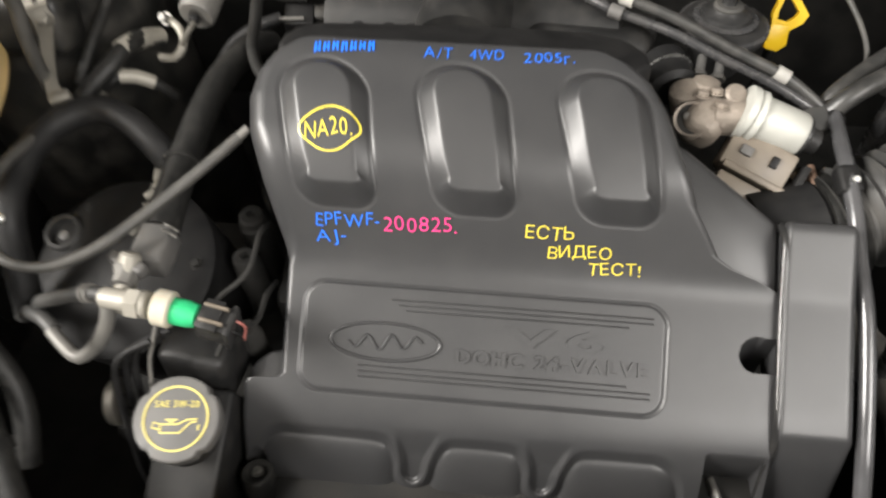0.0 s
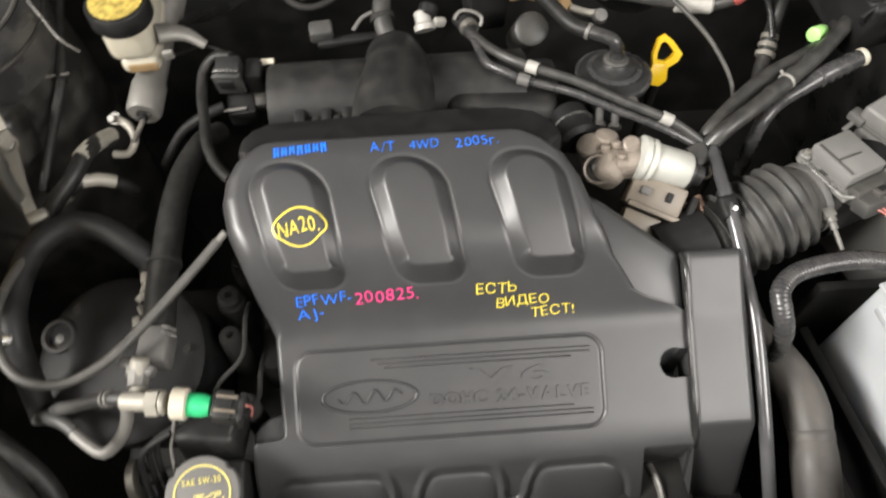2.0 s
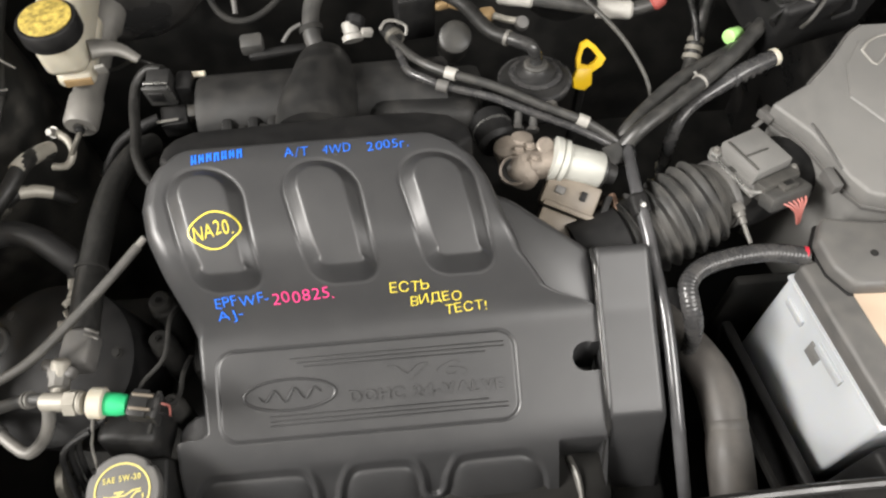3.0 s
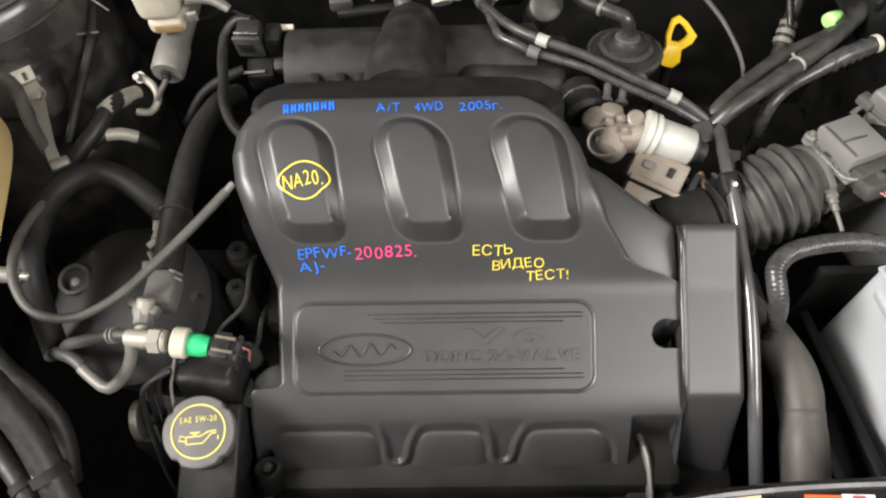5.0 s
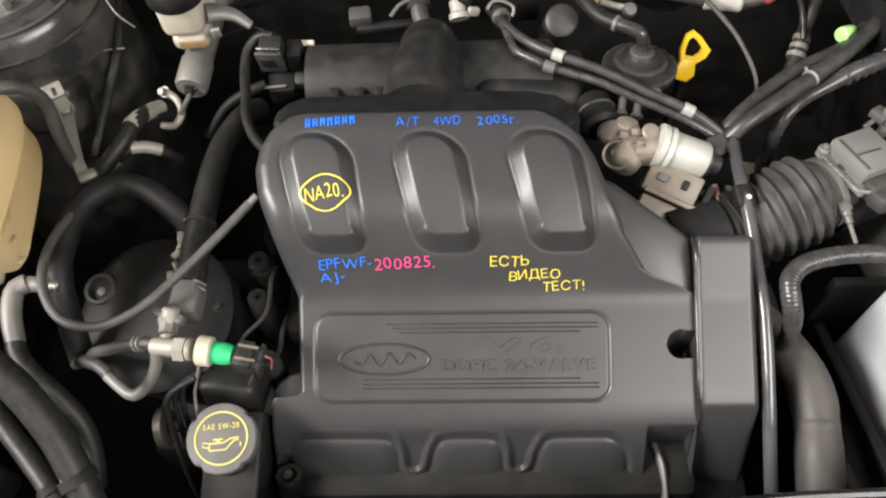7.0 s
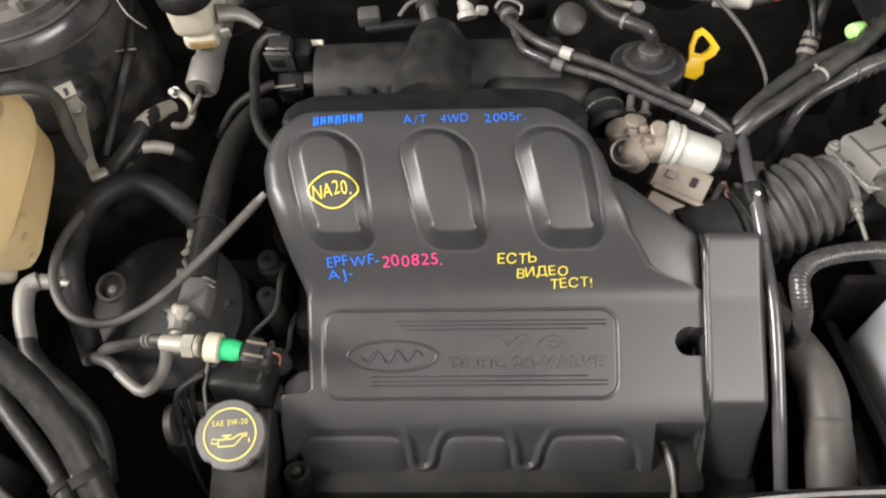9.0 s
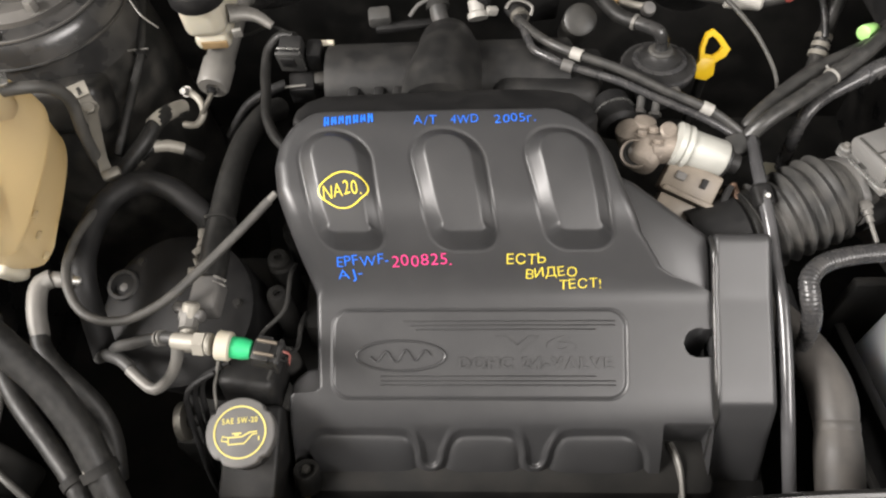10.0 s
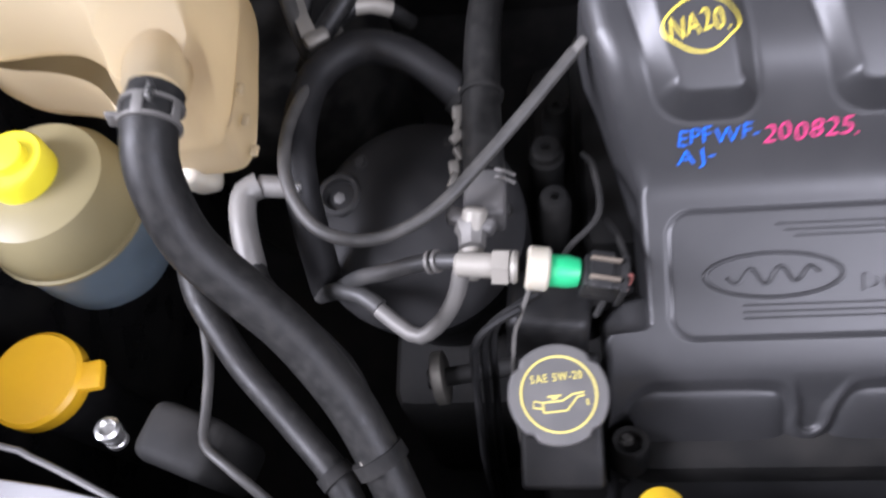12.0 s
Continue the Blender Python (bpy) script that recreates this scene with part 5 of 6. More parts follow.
ring_in = [(0.005 + 0.58 * (x - 0.006), 0.039 + 0.58 * (y - 0.038)) for x, y in ring_out]
rim = [[b.verts.new(DM @ Vector((x, y, h))) for x, y in line] for line, h in ((ring_out, -0.003), (ring_out, 0.003), (ring_in, 0.003), (ring_in, -0.003))]
for i in range(8):
    j = (i + 1) % 8
    for k in range(4):
        b.faces.new((rim[k][i], rim[k][j], rim[(k + 1) % 4][j], rim[(k + 1) % 4][i]))
part("handle", b, YELLOW, dip)
part("stem", rod((0.268, 0.606, 0.70), (0.268, 0.600, 0.816), 0.006), BLACK, dip)

# ---- throttle side: cast valve with solenoid ----
egr = thing("egr_valve", (0.18, 0.43, 0.80), "tan-grey cast metal valve body with a silver solenoid", "valve")
b = bmesh.new()
rbox(0.036, 0.040, 0.044, pose(0.173, 0.443, 0.872, 20, 10, -25), 0.013, 4, b)
lathe([(0.014, -0.03), (0.015, 0.004), (0.0135, 0.010), (0.009, 0.013)], along((0.158, 0.458, 0.882), (-0.3, 0.1, 0.9)), 24, b)
lathe([(0.0125, -0.03), (0.0135, 0.006), (0.011, 0.012), (0.006, 0.014)], along((0.171, 0.462, 0.884), (0.1, 0.3, 0.95)), 24, b)
lathe([(0.0095, -0.03), (0.0095, 0.006), (0.0075, 0.008)], along((0.193, 0.451, 0.893), (0.1, -0.3, 0.95)), 20, b)
lathe([(0.015, -0.02), (0.016, 0.004), (0.0145, 0.007), (0.0125, 0.006), (0.0115, -0.002)], along((0.161, 0.435, 0.880), (-0.25, -0.55, 0.80)), 28, b)
rod((0.176, 0.441, 0.880), (0.206, 0.438, 0.884), 0.016, bm=b)
rbox(0.016, 0.012, 0.020, pose(0.186, 0.432, 0.880, 20, 0, 15), 0.005, 3, b)
part("casting", b, CAST, egr)
HL = along((0.161, 0.435, 0.880), (-0.25, -0.55, 0.80))
# Black disc fills the port; the shade of its depth is the colour
part("port_shade", lathe([(0.0116, -0.012), (0.0120, 0.0045), (0.0002, 0.0040)], HL, 24), BLACK, egr, "black disc standing in for the shade in the port")
part("port_pin", lathe([(0.0035, 0.002), (0.0035, 0.007), (0.002, 0.008)], HL @ Matrix.Translation((-0.004, 0.001, 0)), 12), ZINC, egr)
SO = along((0.205, 0.4400, 0.8865), (0.94, -0.22, -0.26)) @ Matrix.Diagonal((0.94, 0.94, 0.94, 1))
part("solenoid", lathe([(0.018, -0.008), (0.0240, -0.006), (0.0240, 0.000), (0.0215, 0.001), (0.0235, 0.004), (0.0235, 0.008), (0.0205, 0.010), (0.0205, 0.047), (0.0190, 0.050), (0.004, 0.050)], SO, 40), SATIN, egr, "satin silver solenoid barrel")
part("end_cap", lathe([(0.0190, 0.047), (0.0185, 0.053), (0.013, 0.056), (0.011, 0.066), (0.004, 0.067)], SO, 28), PLASTIC, egr, "black solenoid end cap")
part("pipe_stub", rod((0.152, 0.478, 0.868), (0.142, 0.520, 0.866), 0.0215), DULL, egr, "dark pipe stub")
part("stub_ring", band((0.1475, 0.500, 0.867), (-0.2, 0.95, -0.05), 0.0216, 0.0022, 0.0010), STEEL, egr, "thin bright ring")
for p, q in (((0.172, 0.492, 0.874), (0.176, 0.512, 0.880)), ((0.188, 0.490, 0.872), (0.192, 0.508, 0.878))):
    part("stud_sleeve", rod(p, q, 0.0042, 10), DUSTRUB, egr, "dull metal sleeve")
    part("nut", lathe([(0.0075, 0), (0.0075, 0.004), (0.006, 0.005)], along(p, (0.1, 0.9, 0.3)), 6), DUSTY, egr)

for px, py, pz in ((0.181, 0.436, 0.895), (0.178, 0.450, 0.897), (0.166, 0.446, 0.897)):
    part("cast_lug", hexbolt(Matrix.Translation((px, py, pz)) @ pose(0, 0, 0, 25, 8, px * 900), 0.0048, 0.005), CAST, egr)

plug = thing("valve_connector", (0.215, 0.40, 0.78), "brown-grey plastic plug on the cast valve", "connector")
CM = along((0.2165, 0.4135, 0.858), (-0.05, -0.55, 0.83), (0.2, 0.8, 0.5))
b = rbox(0.056, 0.034, 0.030, CM @ pose(0, 0, 0, 0, 0, -14), 0.003)
part("housing", b, BROWN, plug)
part("lip", rbox(0.060, 0.006, 0.034, CM @ pose(0.002, -0.016, 0.0, 0, 0, -14), 0.0015), BROWN, plug)
part("lower_shell", rbox(0.044, 0.022, 0.024, CM @ pose(-0.008, -0.030, -0.002, 0, 0, -14), 0.002), BROWN, plug)
part("latch", rbox(0.010, 0.008, 0.006, CM @ pose(-0.012, 0.004, 0.016, 0, 0, -14), 0.001), GREYPL, plug)
part("latch", rbox(0.006, 0.010, 0.004, CM @ pose(0.012, 0.000, 0.016, 0, 0, -14), 0.001), DULL, plug)
part("side_plate", rbox(0.006, 0.046, 0.036, CM @ pose(0.034, -0.018, -0.004, 0, 0, -14), 0.001), DULL, plug)

throttle = thing("throttle_body", (0.27, 0.37, 0.76), "dark throttle body between the cover and the intake duct", "throttle body")
b = lathe([(0.042, -0.05), (0.042, 0.0), (0.038, 0.004), (0.038, 0.018), (0.030, 0.02)], along((0.268, 0.372, 0.826), (0.93, 0.25, 0.15)), 36)
rbox(0.05, 0.06, 0.06, pose(0.238, 0.368, 0.815, 0, 0, 15), 0.01, bm=b)
part("housing", b, DULL, throttle)
part("lever", rbox(0.006, 0.030, 0.040, pose(0.258, 0.400, 0.842, 20, 10, 20), 0.002), RUST, throttle)
for p in ((0.252, 0.405, 0.850), (0.262, 0.388, 0.856)):
    part("screw", hexbolt(Matrix.Translation(p) @ pose(0, 0, 0, -20), 0.004, 0.004), CAST, throttle)

duct = thing("air_intake_duct", (0.33, 0.39, 0.77), "corrugated black rubber air intake duct", "air duct")
part("bellows", sweep([(0.281, 0.373, 0.829), (0.306, 0.382, 0.836), (0.332, 0.3915, 0.8425), (0.354, 0.400, 0.848)], lambda t: 0.0425 + 0.002 * t, 40, wave=0.085, pitch=0.0136), DUSTRUB, duct)
part("cuff", lathe([(0.0430, 0), (0.0440, 0.002), (0.0420, 0.008), (0.0385, 0.012), (0.0365, 0.016), (0.0350, 0.040)], along((0.349, 0.398, 0.8465), (0.92, 0.38, 0.02)), 40), GREYRUB, duct)
part("cuff_clamp", band((0.3715, 0.4070, 0.8468), (0.92, 0.38, 0.02), 0.0368, 0.008, 0.001), GREYPL, duct, "grey metal clamp band")
part("clamp_screw", lathe([(0.0050, 0), (0.0050, 0.010), (0.0036, 0.011), (0.0036, 0.018)], along((0.379, 0.376, 0.868), (0.15, -0.90, -0.20)), 12), ZINC, duct)
part("clamp_housing", rbox(0.013, 0.011, 0.009, pose(0.378, 0.375, 0.868, 0, 0, 15), 0.002), ZINC, duct)
part("clamp_tail", rod((0.381, 0.358, 0.865), (0.384, 0.338, 0.860), 0.0022), ZINC, duct)
part("small_cuff", lathe([(0.0430, 0), (0.0430, 0.014)], along((0.272, 0.373, 0.827), (0.93, 0.25, 0.15)), 36), RUBBER, duct)

maf = thing("air_mass_meter", (0.42, 0.41, 0.78), "grey-black air mass meter housing with a plug", "air meter")
MM = pose(0.4035, 0.4220, 0.880, -4, 5, 24)
part("barrel", lathe([(0.036, 0), (0.036, 0.085)], along((0.378, 0.404, 0.838), (0.93, 0.36, 0.04)), 36), DULL, maf)
part("plate", prism([(-0.031, -0.034), (0.020, -0.034), (0.030, -0.026), (0.030, 0.028), (0.020, 0.031), (-0.022, 0.031), (-0.031, 0.024)], -0.006, 0.0, MM, 0.0015), LIGHTPL, maf)
part("plate_edge", sweep([MM @ Vector(p) for p in ((-0.0290, 0.030, 0.002), (-0.0325, 0.020, 0.002), (-0.0325, -0.024, 0.002), (-0.031, -0.031, 0.002), (-0.025, -0.0355, 0.002), (-0.018, -0.0360, 0.002))], 0.0019, 8), STEEL, maf, "bright plate edge")
part("sensor_block", rbox(0.049, 0.052, 0.018, MM @ pose(0.001, 0.001, 0.008), 0.003), LIGHTPL, maf)
part("block_rib", rbox(0.030, 0.002, 0.003, MM @ pose(-0.004, -0.002, 0.0170, 0, 0, -4), 0.0008), GREYRUB, maf)
part("block_rib", rbox(0.0025, 0.044, 0.003, MM @ pose(-0.0185, 0.001, 0.0168), 0.0008), GREYRUB, maf)
for x_, y_ in ((-0.0265, 0.0265), (0.0265, -0.0285)):
    boss_ = part("screw_boss", lathe([(0.0062, -0.005), (0.0062, 0.004), (0.005, 0.005)], MM @ Matrix.Translation((x_, y_, 0)), 20), LIGHTPL, maf)
    part("screw", hexbolt(MM @ Matrix.Translation((x_, y_, 0.005)), 0.0034, 0.004), ZINC, boss_)
mplug = part("plug", rbox(0.050, 0.020, 0.018, MM @ pose(0.001, -0.0475, -0.003, -14, 0, -4), 0.003), DUSTRUB, maf, "black multi-pin plug")
part("plug_clip", rbox(0.018, 0.014, 0.006, MM @ pose(0.003, -0.043, 0.007, -14, 0, -4), 0.001), GREYRUB, mplug)
part("plug_slot", rbox(0.010, 0.006, 0.004, MM @ pose(0.003, -0.044, 0.0092, -14, 0, -4), 0.0005), BLACK, mplug)
part("plug_skirt", rbox(0.048, 0.014, 0.020, MM @ pose(0.001, -0.0340, -0.001, -10), 0.002), GREYRUB, mplug)
for i in range(6):
    part("pink_wire", sweep([MM @ Vector((-0.010 + 0.0056 * i, -0.056, -0.002)), MM @ Vector((-0.005 + 0.0042 * i, -0.061 - 0.001 * (i % 2), -0.004)), MM @ Vector((0.000 + 0.0018 * i, -0.067, -0.010)), MM @ Vector((0.004 + 0.0006 * i, -0.072, -0.024))], 0.0012, 6, 0.004), PINKW, mplug)

airbox = thing("air_filter_box", (0.52, 0.47, 0.70), "large dusty grey plastic air filter box", "air filter box")
BOX = [(0.428, 0.470), (0.471, 0.493), (0.508, 0.528), (0.537, 0.560), (0.556, 0.573), (0.590, 0.572), (0.674, 0.530), (0.66, 0.320), (0.53, 0.338), (0.487, 0.352), (0.474, 0.374), (0.466, 0.400), (0.456, 0.430)]
mid_x, mid_y = sum(p[0] for p in BOX) / len(BOX), sum(p[1] for p in BOX) / len(BOX)
part("lower_case", prism([(mid_x + (x - mid_x) * 0.95, mid_y + (y - mid_y) * 0.95) for x, y in BOX], 0.70, 0.892, None, 0.006, 3), LIGHTPL, airbox)
part("lid", prism(BOX, 0.890, 0.912, None, 0.004, 3), LIGHTPL, airbox)
part("lid_flange", prism([(mid_x + (x - mid_x) * 1.012, mid_y + (y - mid_y) * 1.012) for x, y in BOX], 0.886, 0.892, None, 0.0015, 2), GREYPL, airbox)
part("lid_step", prism([(0.508, 0.470), (0.520, 0.515), (0.545, 0.548), (0.590, 0.548), (0.650, 0.518), (0.645, 0.40), (0.54, 0.42)], 0.908, 0.9138, None, 0.003, 3), LIGHTPL, airbox)
part("edge_rib", sweep([(x * 0.985 + mid_x * 0.015, y * 0.97 + mid_y * 0.03, 0.9122) for x, y in BOX[1:5]], 0.0014, 8, 0.006), GREYPL, airbox)
# Raised outline coloured pale to imitate the glint along it
part("moulded_outline", sweep([(0.543, 0.531, 0.9142), (0.546, 0.519, 0.9142), (0.551, 0.510, 0.9142), (0.569, 0.526, 0.9142), (0.590, 0.548, 0.9142), (0.572, 0.550, 0.9142), (0.555, 0.543, 0.9142), (0.543, 0.531, 0.9142)], 0.0015, 8, 0.004), DIMWHITE, airbox, "moulded outline on the lid, its glint put into the pale colour")
part("inlet_collar", lathe([(0.038, 0), (0.038, 0.03)], along((0.430, 0.424, 0.846), (0.93, 0.36, 0.04)), 36), DULL, airbox)
part("clip", rod((0.414, 0.461, 0.886), (0.434, 0.474, 0.890), 0.0026), GREYPL, airbox)
part("clip_head", rbox(0.014, 0.018, 0.010, pose(0.430, 0.471, 0.893, 0, 0, 32), 0.002), GREYPL, airbox)
part("lid_clip", rbox(0.010, 0.024, 0.014, pose(0.462, 0.378, 0.900, 0, 0, 10), 0.002), GREYPL, airbox)
part("lid_clip_wire", sweep([(0.459, 0.440, 0.912), (0.462, 0.425, 0.9125), (0.465, 0.405, 0.9125), (0.470, 0.384, 0.910)], 0.0013, 8), GREYPL, airbox)

# ---- right: loom, battery, hoses ----
strip_hose = hose("side_vacuum_hose", [(0.288, 0.475, 0.862), (0.283, 0.440, 0.872), (0.279, 0.395, 0.880), (0.282, 0.355, 0.872), (0.2855, 0.318, 0.856), (0.2880, 0.285, 0.846), (0.2890, 0.250, 0.830), (0.2895, 0.200, 0.804), (0.2905, 0.160, 0.778), (0.292, 0.11, 0.745)], 0.0064, BRIGHT, "shiny polished vacuum tube along the cover's edge", "vacuum tube", seg=14)
part("clip_block", rbox(0.018, 0.024, 0.016, pose(0.279, 0.383, 0.877, 15, 0, 10), 0.004, 3), DULL, strip_hose)
part("clip_pin", rod((0.2775, 0.374, 0.890), (0.2770, 0.371, 0.895), 0.003), STEEL, strip_hose)
part("top_sleeve", rod((0.288, 0.480, 0.860), (0.285, 0.452, 0.866), 0.0085), DULL, strip_hose)
part("grey_bracket", rbox(0.022, 0.024, 0.014, pose(0.270, 0.455, 0.864, 10, 0, 20), 0.003), DUSTRUB, strip_hose)
deep = thing("harness_clip", (0.457, 0.689, 0.34), "pale curled harness clip deep behind the intake duct", "clip")
b = rbox(0.020, 0.022, 0.004, pose(0.458, 0.692, 0.505, 25, 0, -10), 0.0015)
sweep([(0.450, 0.684, 0.502), (0.446, 0.676, 0.502), (0.438, 0.671, 0.503), (0.431, 0.673, 0.503)], 0.0026, 8, 0.003, bm=b)
part("clip", b, CREAM, deep)
part("stay", rod((0.460, 0.697, 0.338), (0.460, 0.696, 0.503), 0.004), BLACK, deep, "sooty black stay")
har = thing("harness_pair", (0.30, 0.48, 0.80), "two grey-black taped wiring harness branches", "wiring harness")
part("branch", sweep([(0.280, 0.466, 0.858), (0.302, 0.477, 0.880), (0.344, 0.505, 0.885), (0.382, 0.533, 0.886), (0.424, 0.566, 0.888), (0.479, 0.618, 0.892), (0.52, 0.66, 0.895)], 0.0086, 14), TAPED, har)
part("branch", sweep([(0.280, 0.478, 0.850), (0.295, 0.492, 0.866), (0.335, 0.525, 0.872), (0.371, 0.551, 0.873), (0.408, 0.570, 0.876), (0.435, 0.586, 0.878), (0.47, 0.625, 0.875)], lambda t: 0.0100 - 0.003 * abs(2 * t - 0.9), 14), TAPED, har)
part("tie", band((0.376, 0.5290, 0.886), (0.75, 0.6, 0.1), 0.0088, 0.003, 0.0008), DIMWHITE, har)
part("tie_tail", rbox(0.003, 0.008, 0.002, pose(0.3725, 0.5365, 0.8905, 20, 0, 25), 0.0005), DIMWHITE, har, "off-white tie tail")
for u_ in (0.0, 0.35, 0.7):
    part("tape_wrap", band(Vector((0.344, 0.505, 0.885)).lerp(Vector((0.424, 0.566, 0.888)), u_ + 0.15), (0.78, 0.6, 0.04), 0.0087, 0.008, 0.0004), TAPED, har)
cv = hose("convoluted_tube", [(0.344, 0.482, 0.790), (0.344, 0.486, 0.825), (0.347, 0.493, 0.852), (0.356, 0.503, 0.865), (0.375, 0.517, 0.870), (0.403, 0.531, 0.876), (0.427, 0.541, 0.884), (0.463, 0.555, 0.887)], lambda t: 0.0072 + 0.0022 * min(1, max(0, t - 0.55) * 4), LOOM, "shiny black convoluted tube with a pale end", seg=16)
part("end_ring", rod((0.462, 0.5545, 0.887), (0.469, 0.557, 0.8875), 0.0100), CREAM, cv, "pale end ring")
for i in range(5):
    part("tube_ring", lathe([(0.0090, 0), (0.0102, 0.001), (0.0102, 0.004), (0.0090, 0.005)], along((0.414 + 0.009 * i, 0.5352 + 0.0038 * i, 0.8795 + 0.0014 * i), (0.90, 0.38, 0.12)), 18), LOOM, cv)
hose("service_line", [(0.412, 0.745, 0.868), (0.418, 0.722, 0.852), (0.422, 0.707, 0.84), (0.427, 0.687, 0.825), (0.428, 0.665, 0.81)], 0.0042, LOOM, "thin shiny black service line", "pipe", seg=10)
gb = thing("green_service_cap", (0.434, 0.605, 0.86), "pale green service port cap", "cap")
part("cap", lathe([(0.006, -0.012), (0.0078, -0.010), (0.0088, 0.004), (0.0082, 0.009), (0.006, 0.010), (0.003, 0.0102)], along((0.432, 0.597, 0.884), (-0.80, -0.52, 0.25)), 24), LIME, gb)
part("port", rod((0.460, 0.618, 0.858), (0.439, 0.602, 0.880), 0.006), ZINC, gb)
fb = thing("relay_box", (0.50, 0.62, 0.85), "dark relay box with metal connectors", "relay box")
part("box", rbox(0.13, 0.09, 0.08, pose(0.520, 0.640, 0.900, 10, 0, 15), 0.008, 3), DULL, fb)
part("cover", rbox(0.075, 0.040, 0.018, pose(0.500, 0.612, 0.940, 20, 0, 10), 0.006, 3), PLASTIC, fb)
for x, y, z, a in ((0.476, 0.606, 0.932, 30), (0.500, 0.592, 0.930, -20), (0.512, 0.600, 0.938, 60), (0.486, 0.590, 0.918, 10), (0.53, 0.60, 0.93, 40)):
    part("terminal", rbox(0.016, 0.005, 0.008, pose(x, y, z, 10, 20, a), 0.0015), ZINC, fb)
for i in range(9):
    part("relay", rbox(0.020 + 0.006 * (i % 2), 0.018, 0.020 + 0.008 * (i % 3), pose(0.462 + 0.026 * (i % 3) + random.uniform(-0.004, 0.004), 0.612 + 0.030 * (i // 3), 0.936 + random.uniform(-0.004, 0.006), 8, random.uniform(-8, 8), 15 + random.uniform(-10, 10)), 0.003), (DULL, GREYPL, PLASTIC, GREYRUB)[i % 4], fb)
for i, (x, y) in enumerate(((0.468, 0.586), (0.497, 0.580), (0.535, 0.590))):
    part("relay_wire", sweep([(x, y, 0.905), (x - 0.010 + 0.012 * i, y - 0.006, 0.922), (x + 0.014, y + 0.004, 0.934), (x + 0.030 - 0.01 * i, y + 0.012, 0.938)], 0.0022, 6), (DULL, GREYRUB, DULL)[i], fb)

# air conditioning pipes at the bulkhead
ac = hose("ac_pipe", [(0.03, 0.745, 0.885), (0.08, 0.730, 0.885), (0.132, 0.711, 0.885), (0.166, 0.693, 0.885), (0.224, 0.677, 0.884), (0.290, 0.658, 0.882), (0.324, 0.654, 0.880), (0.363, 0.664, 0.880)], 0.0085, TAPED, "black air conditioning pipe with white sleeves", "pipe", seg=14)
for p, d in (((0.195, 0.6845, 0.8845), (1, -0.26, 0)), ((0.307, 0.6555, 0.881), (1, -0.16, 0))):
    part("white_sleeve", lathe([(0.0085, -0.021), (0.0108, -0.019), (0.0112, -0.005), (0.0106, 0.008), (0.0110, 0.019), (0.0085, 0.022)], along(p, d), 20), DIMWHITE, ac, "dull white sleeve")
part("red_joint", lathe([(0.008, 0), (0.0105, 0.003), (0.0105, 0.013), (0.008, 0.016)], along((0.353, 0.660, 0.880), (0.75, 0.25, 0.5)), 20), RED, ac, "faded red joint")
pa = hose("riser_pipe", [(0.361, 0.667, 0.884), (0.353, 0.684, 0.894), (0.342, 0.703, 0.904), (0.333, 0.722, 0.914), (0.322, 0.76, 0.925), (0.31, 0.93, 0.96)], 0.0098, TAPED, "black riser pipe with a pale clamp", "pipe", seg=14)
part("pale_clamp", band((0.3465, 0.695, 0.900), (-0.45, 0.78, 0.42), 0.0098, 0.014, 0.002), CLAMP, pa)
part("pale_clamp", band((0.3385, 0.711, 0.908), (-0.45, 0.78, 0.42), 0.0108, 0.012, 0.002), CLAMP, pa)
pb = hose("charge_pipe", [(0.402, 0.595, 0.765), (0.415, 0.636, 0.780), (0.422, 0.651, 0.785), (0.430, 0.672, 0.800), (0.440, 0.696, 0.825), (0.4455, 0.710, 0.848), (0.452, 0.735, 0.865), (0.456, 0.760, 0.880), (0.46, 0.93, 0.94)], 0.0090, TAPED, "dark charge pipe with pale clamps", "pipe", seg=14)
part("pale_clamp", band((0.4475, 0.718, 0.854), (0.25, 0.8, 0.55), 0.0092, 0.016, 0.0035), CLAMP, pb)
for k_ in range(3):
    part("pale_clamp", band((0.4245 + 0.0032 * k_, 0.6575 + 0.0085 * k_, 0.7895 + 0.006 * k_), (0.33, 0.80, 0.52), 0.0090, 0.0060, 0.0030 - 0.0006 * k_), CLAMP, pb)
for k_ in range(2):
    hose("red_wire", [(0.361, 0.655, 0.890), (0.389, 0.668 + 0.001 * k_, 0.897), (0.416, 0.679 + 0.002 * k_, 0.902), (0.447, 0.688 + 0.003 * k_, 0.907), (0.493, 0.697 + 0.007 * k_, 0.913), (0.540, 0.700 + 0.010 * k_, 0.918)], 0.0017, RED, "thin red wire over the pipes", "wire", "red wires", seg=8)
hose("control_cable", [(0.17, 0.79, 0.905), (0.226, 0.715, 0.902), (0.263, 0.667, 0.900), (0.292, 0.618, 0.897), (0.311, 0.578, 0.890), (0.326, 0.540, 0.870), (0.330, 0.520, 0.83)], lambda t: 0.0042 - 0.0022 * t, GREYRUB, "grey control cable crossing the bulkhead pipes", "cable", seg=10)
rb = thing("round_black_motor", (0.285, 0.76, 0.80), "glossy black round motor housing at the bulkhead", "motor")
part("drum", lathe([(0.055, -0.10), (0.055, 0.00), (0.050, 0.006), (0.045, 0.010), (0.02, 0.011)], along((0.275, 0.770, 0.895), (0, -0.3, 1)), 40), GLOSSY, rb)

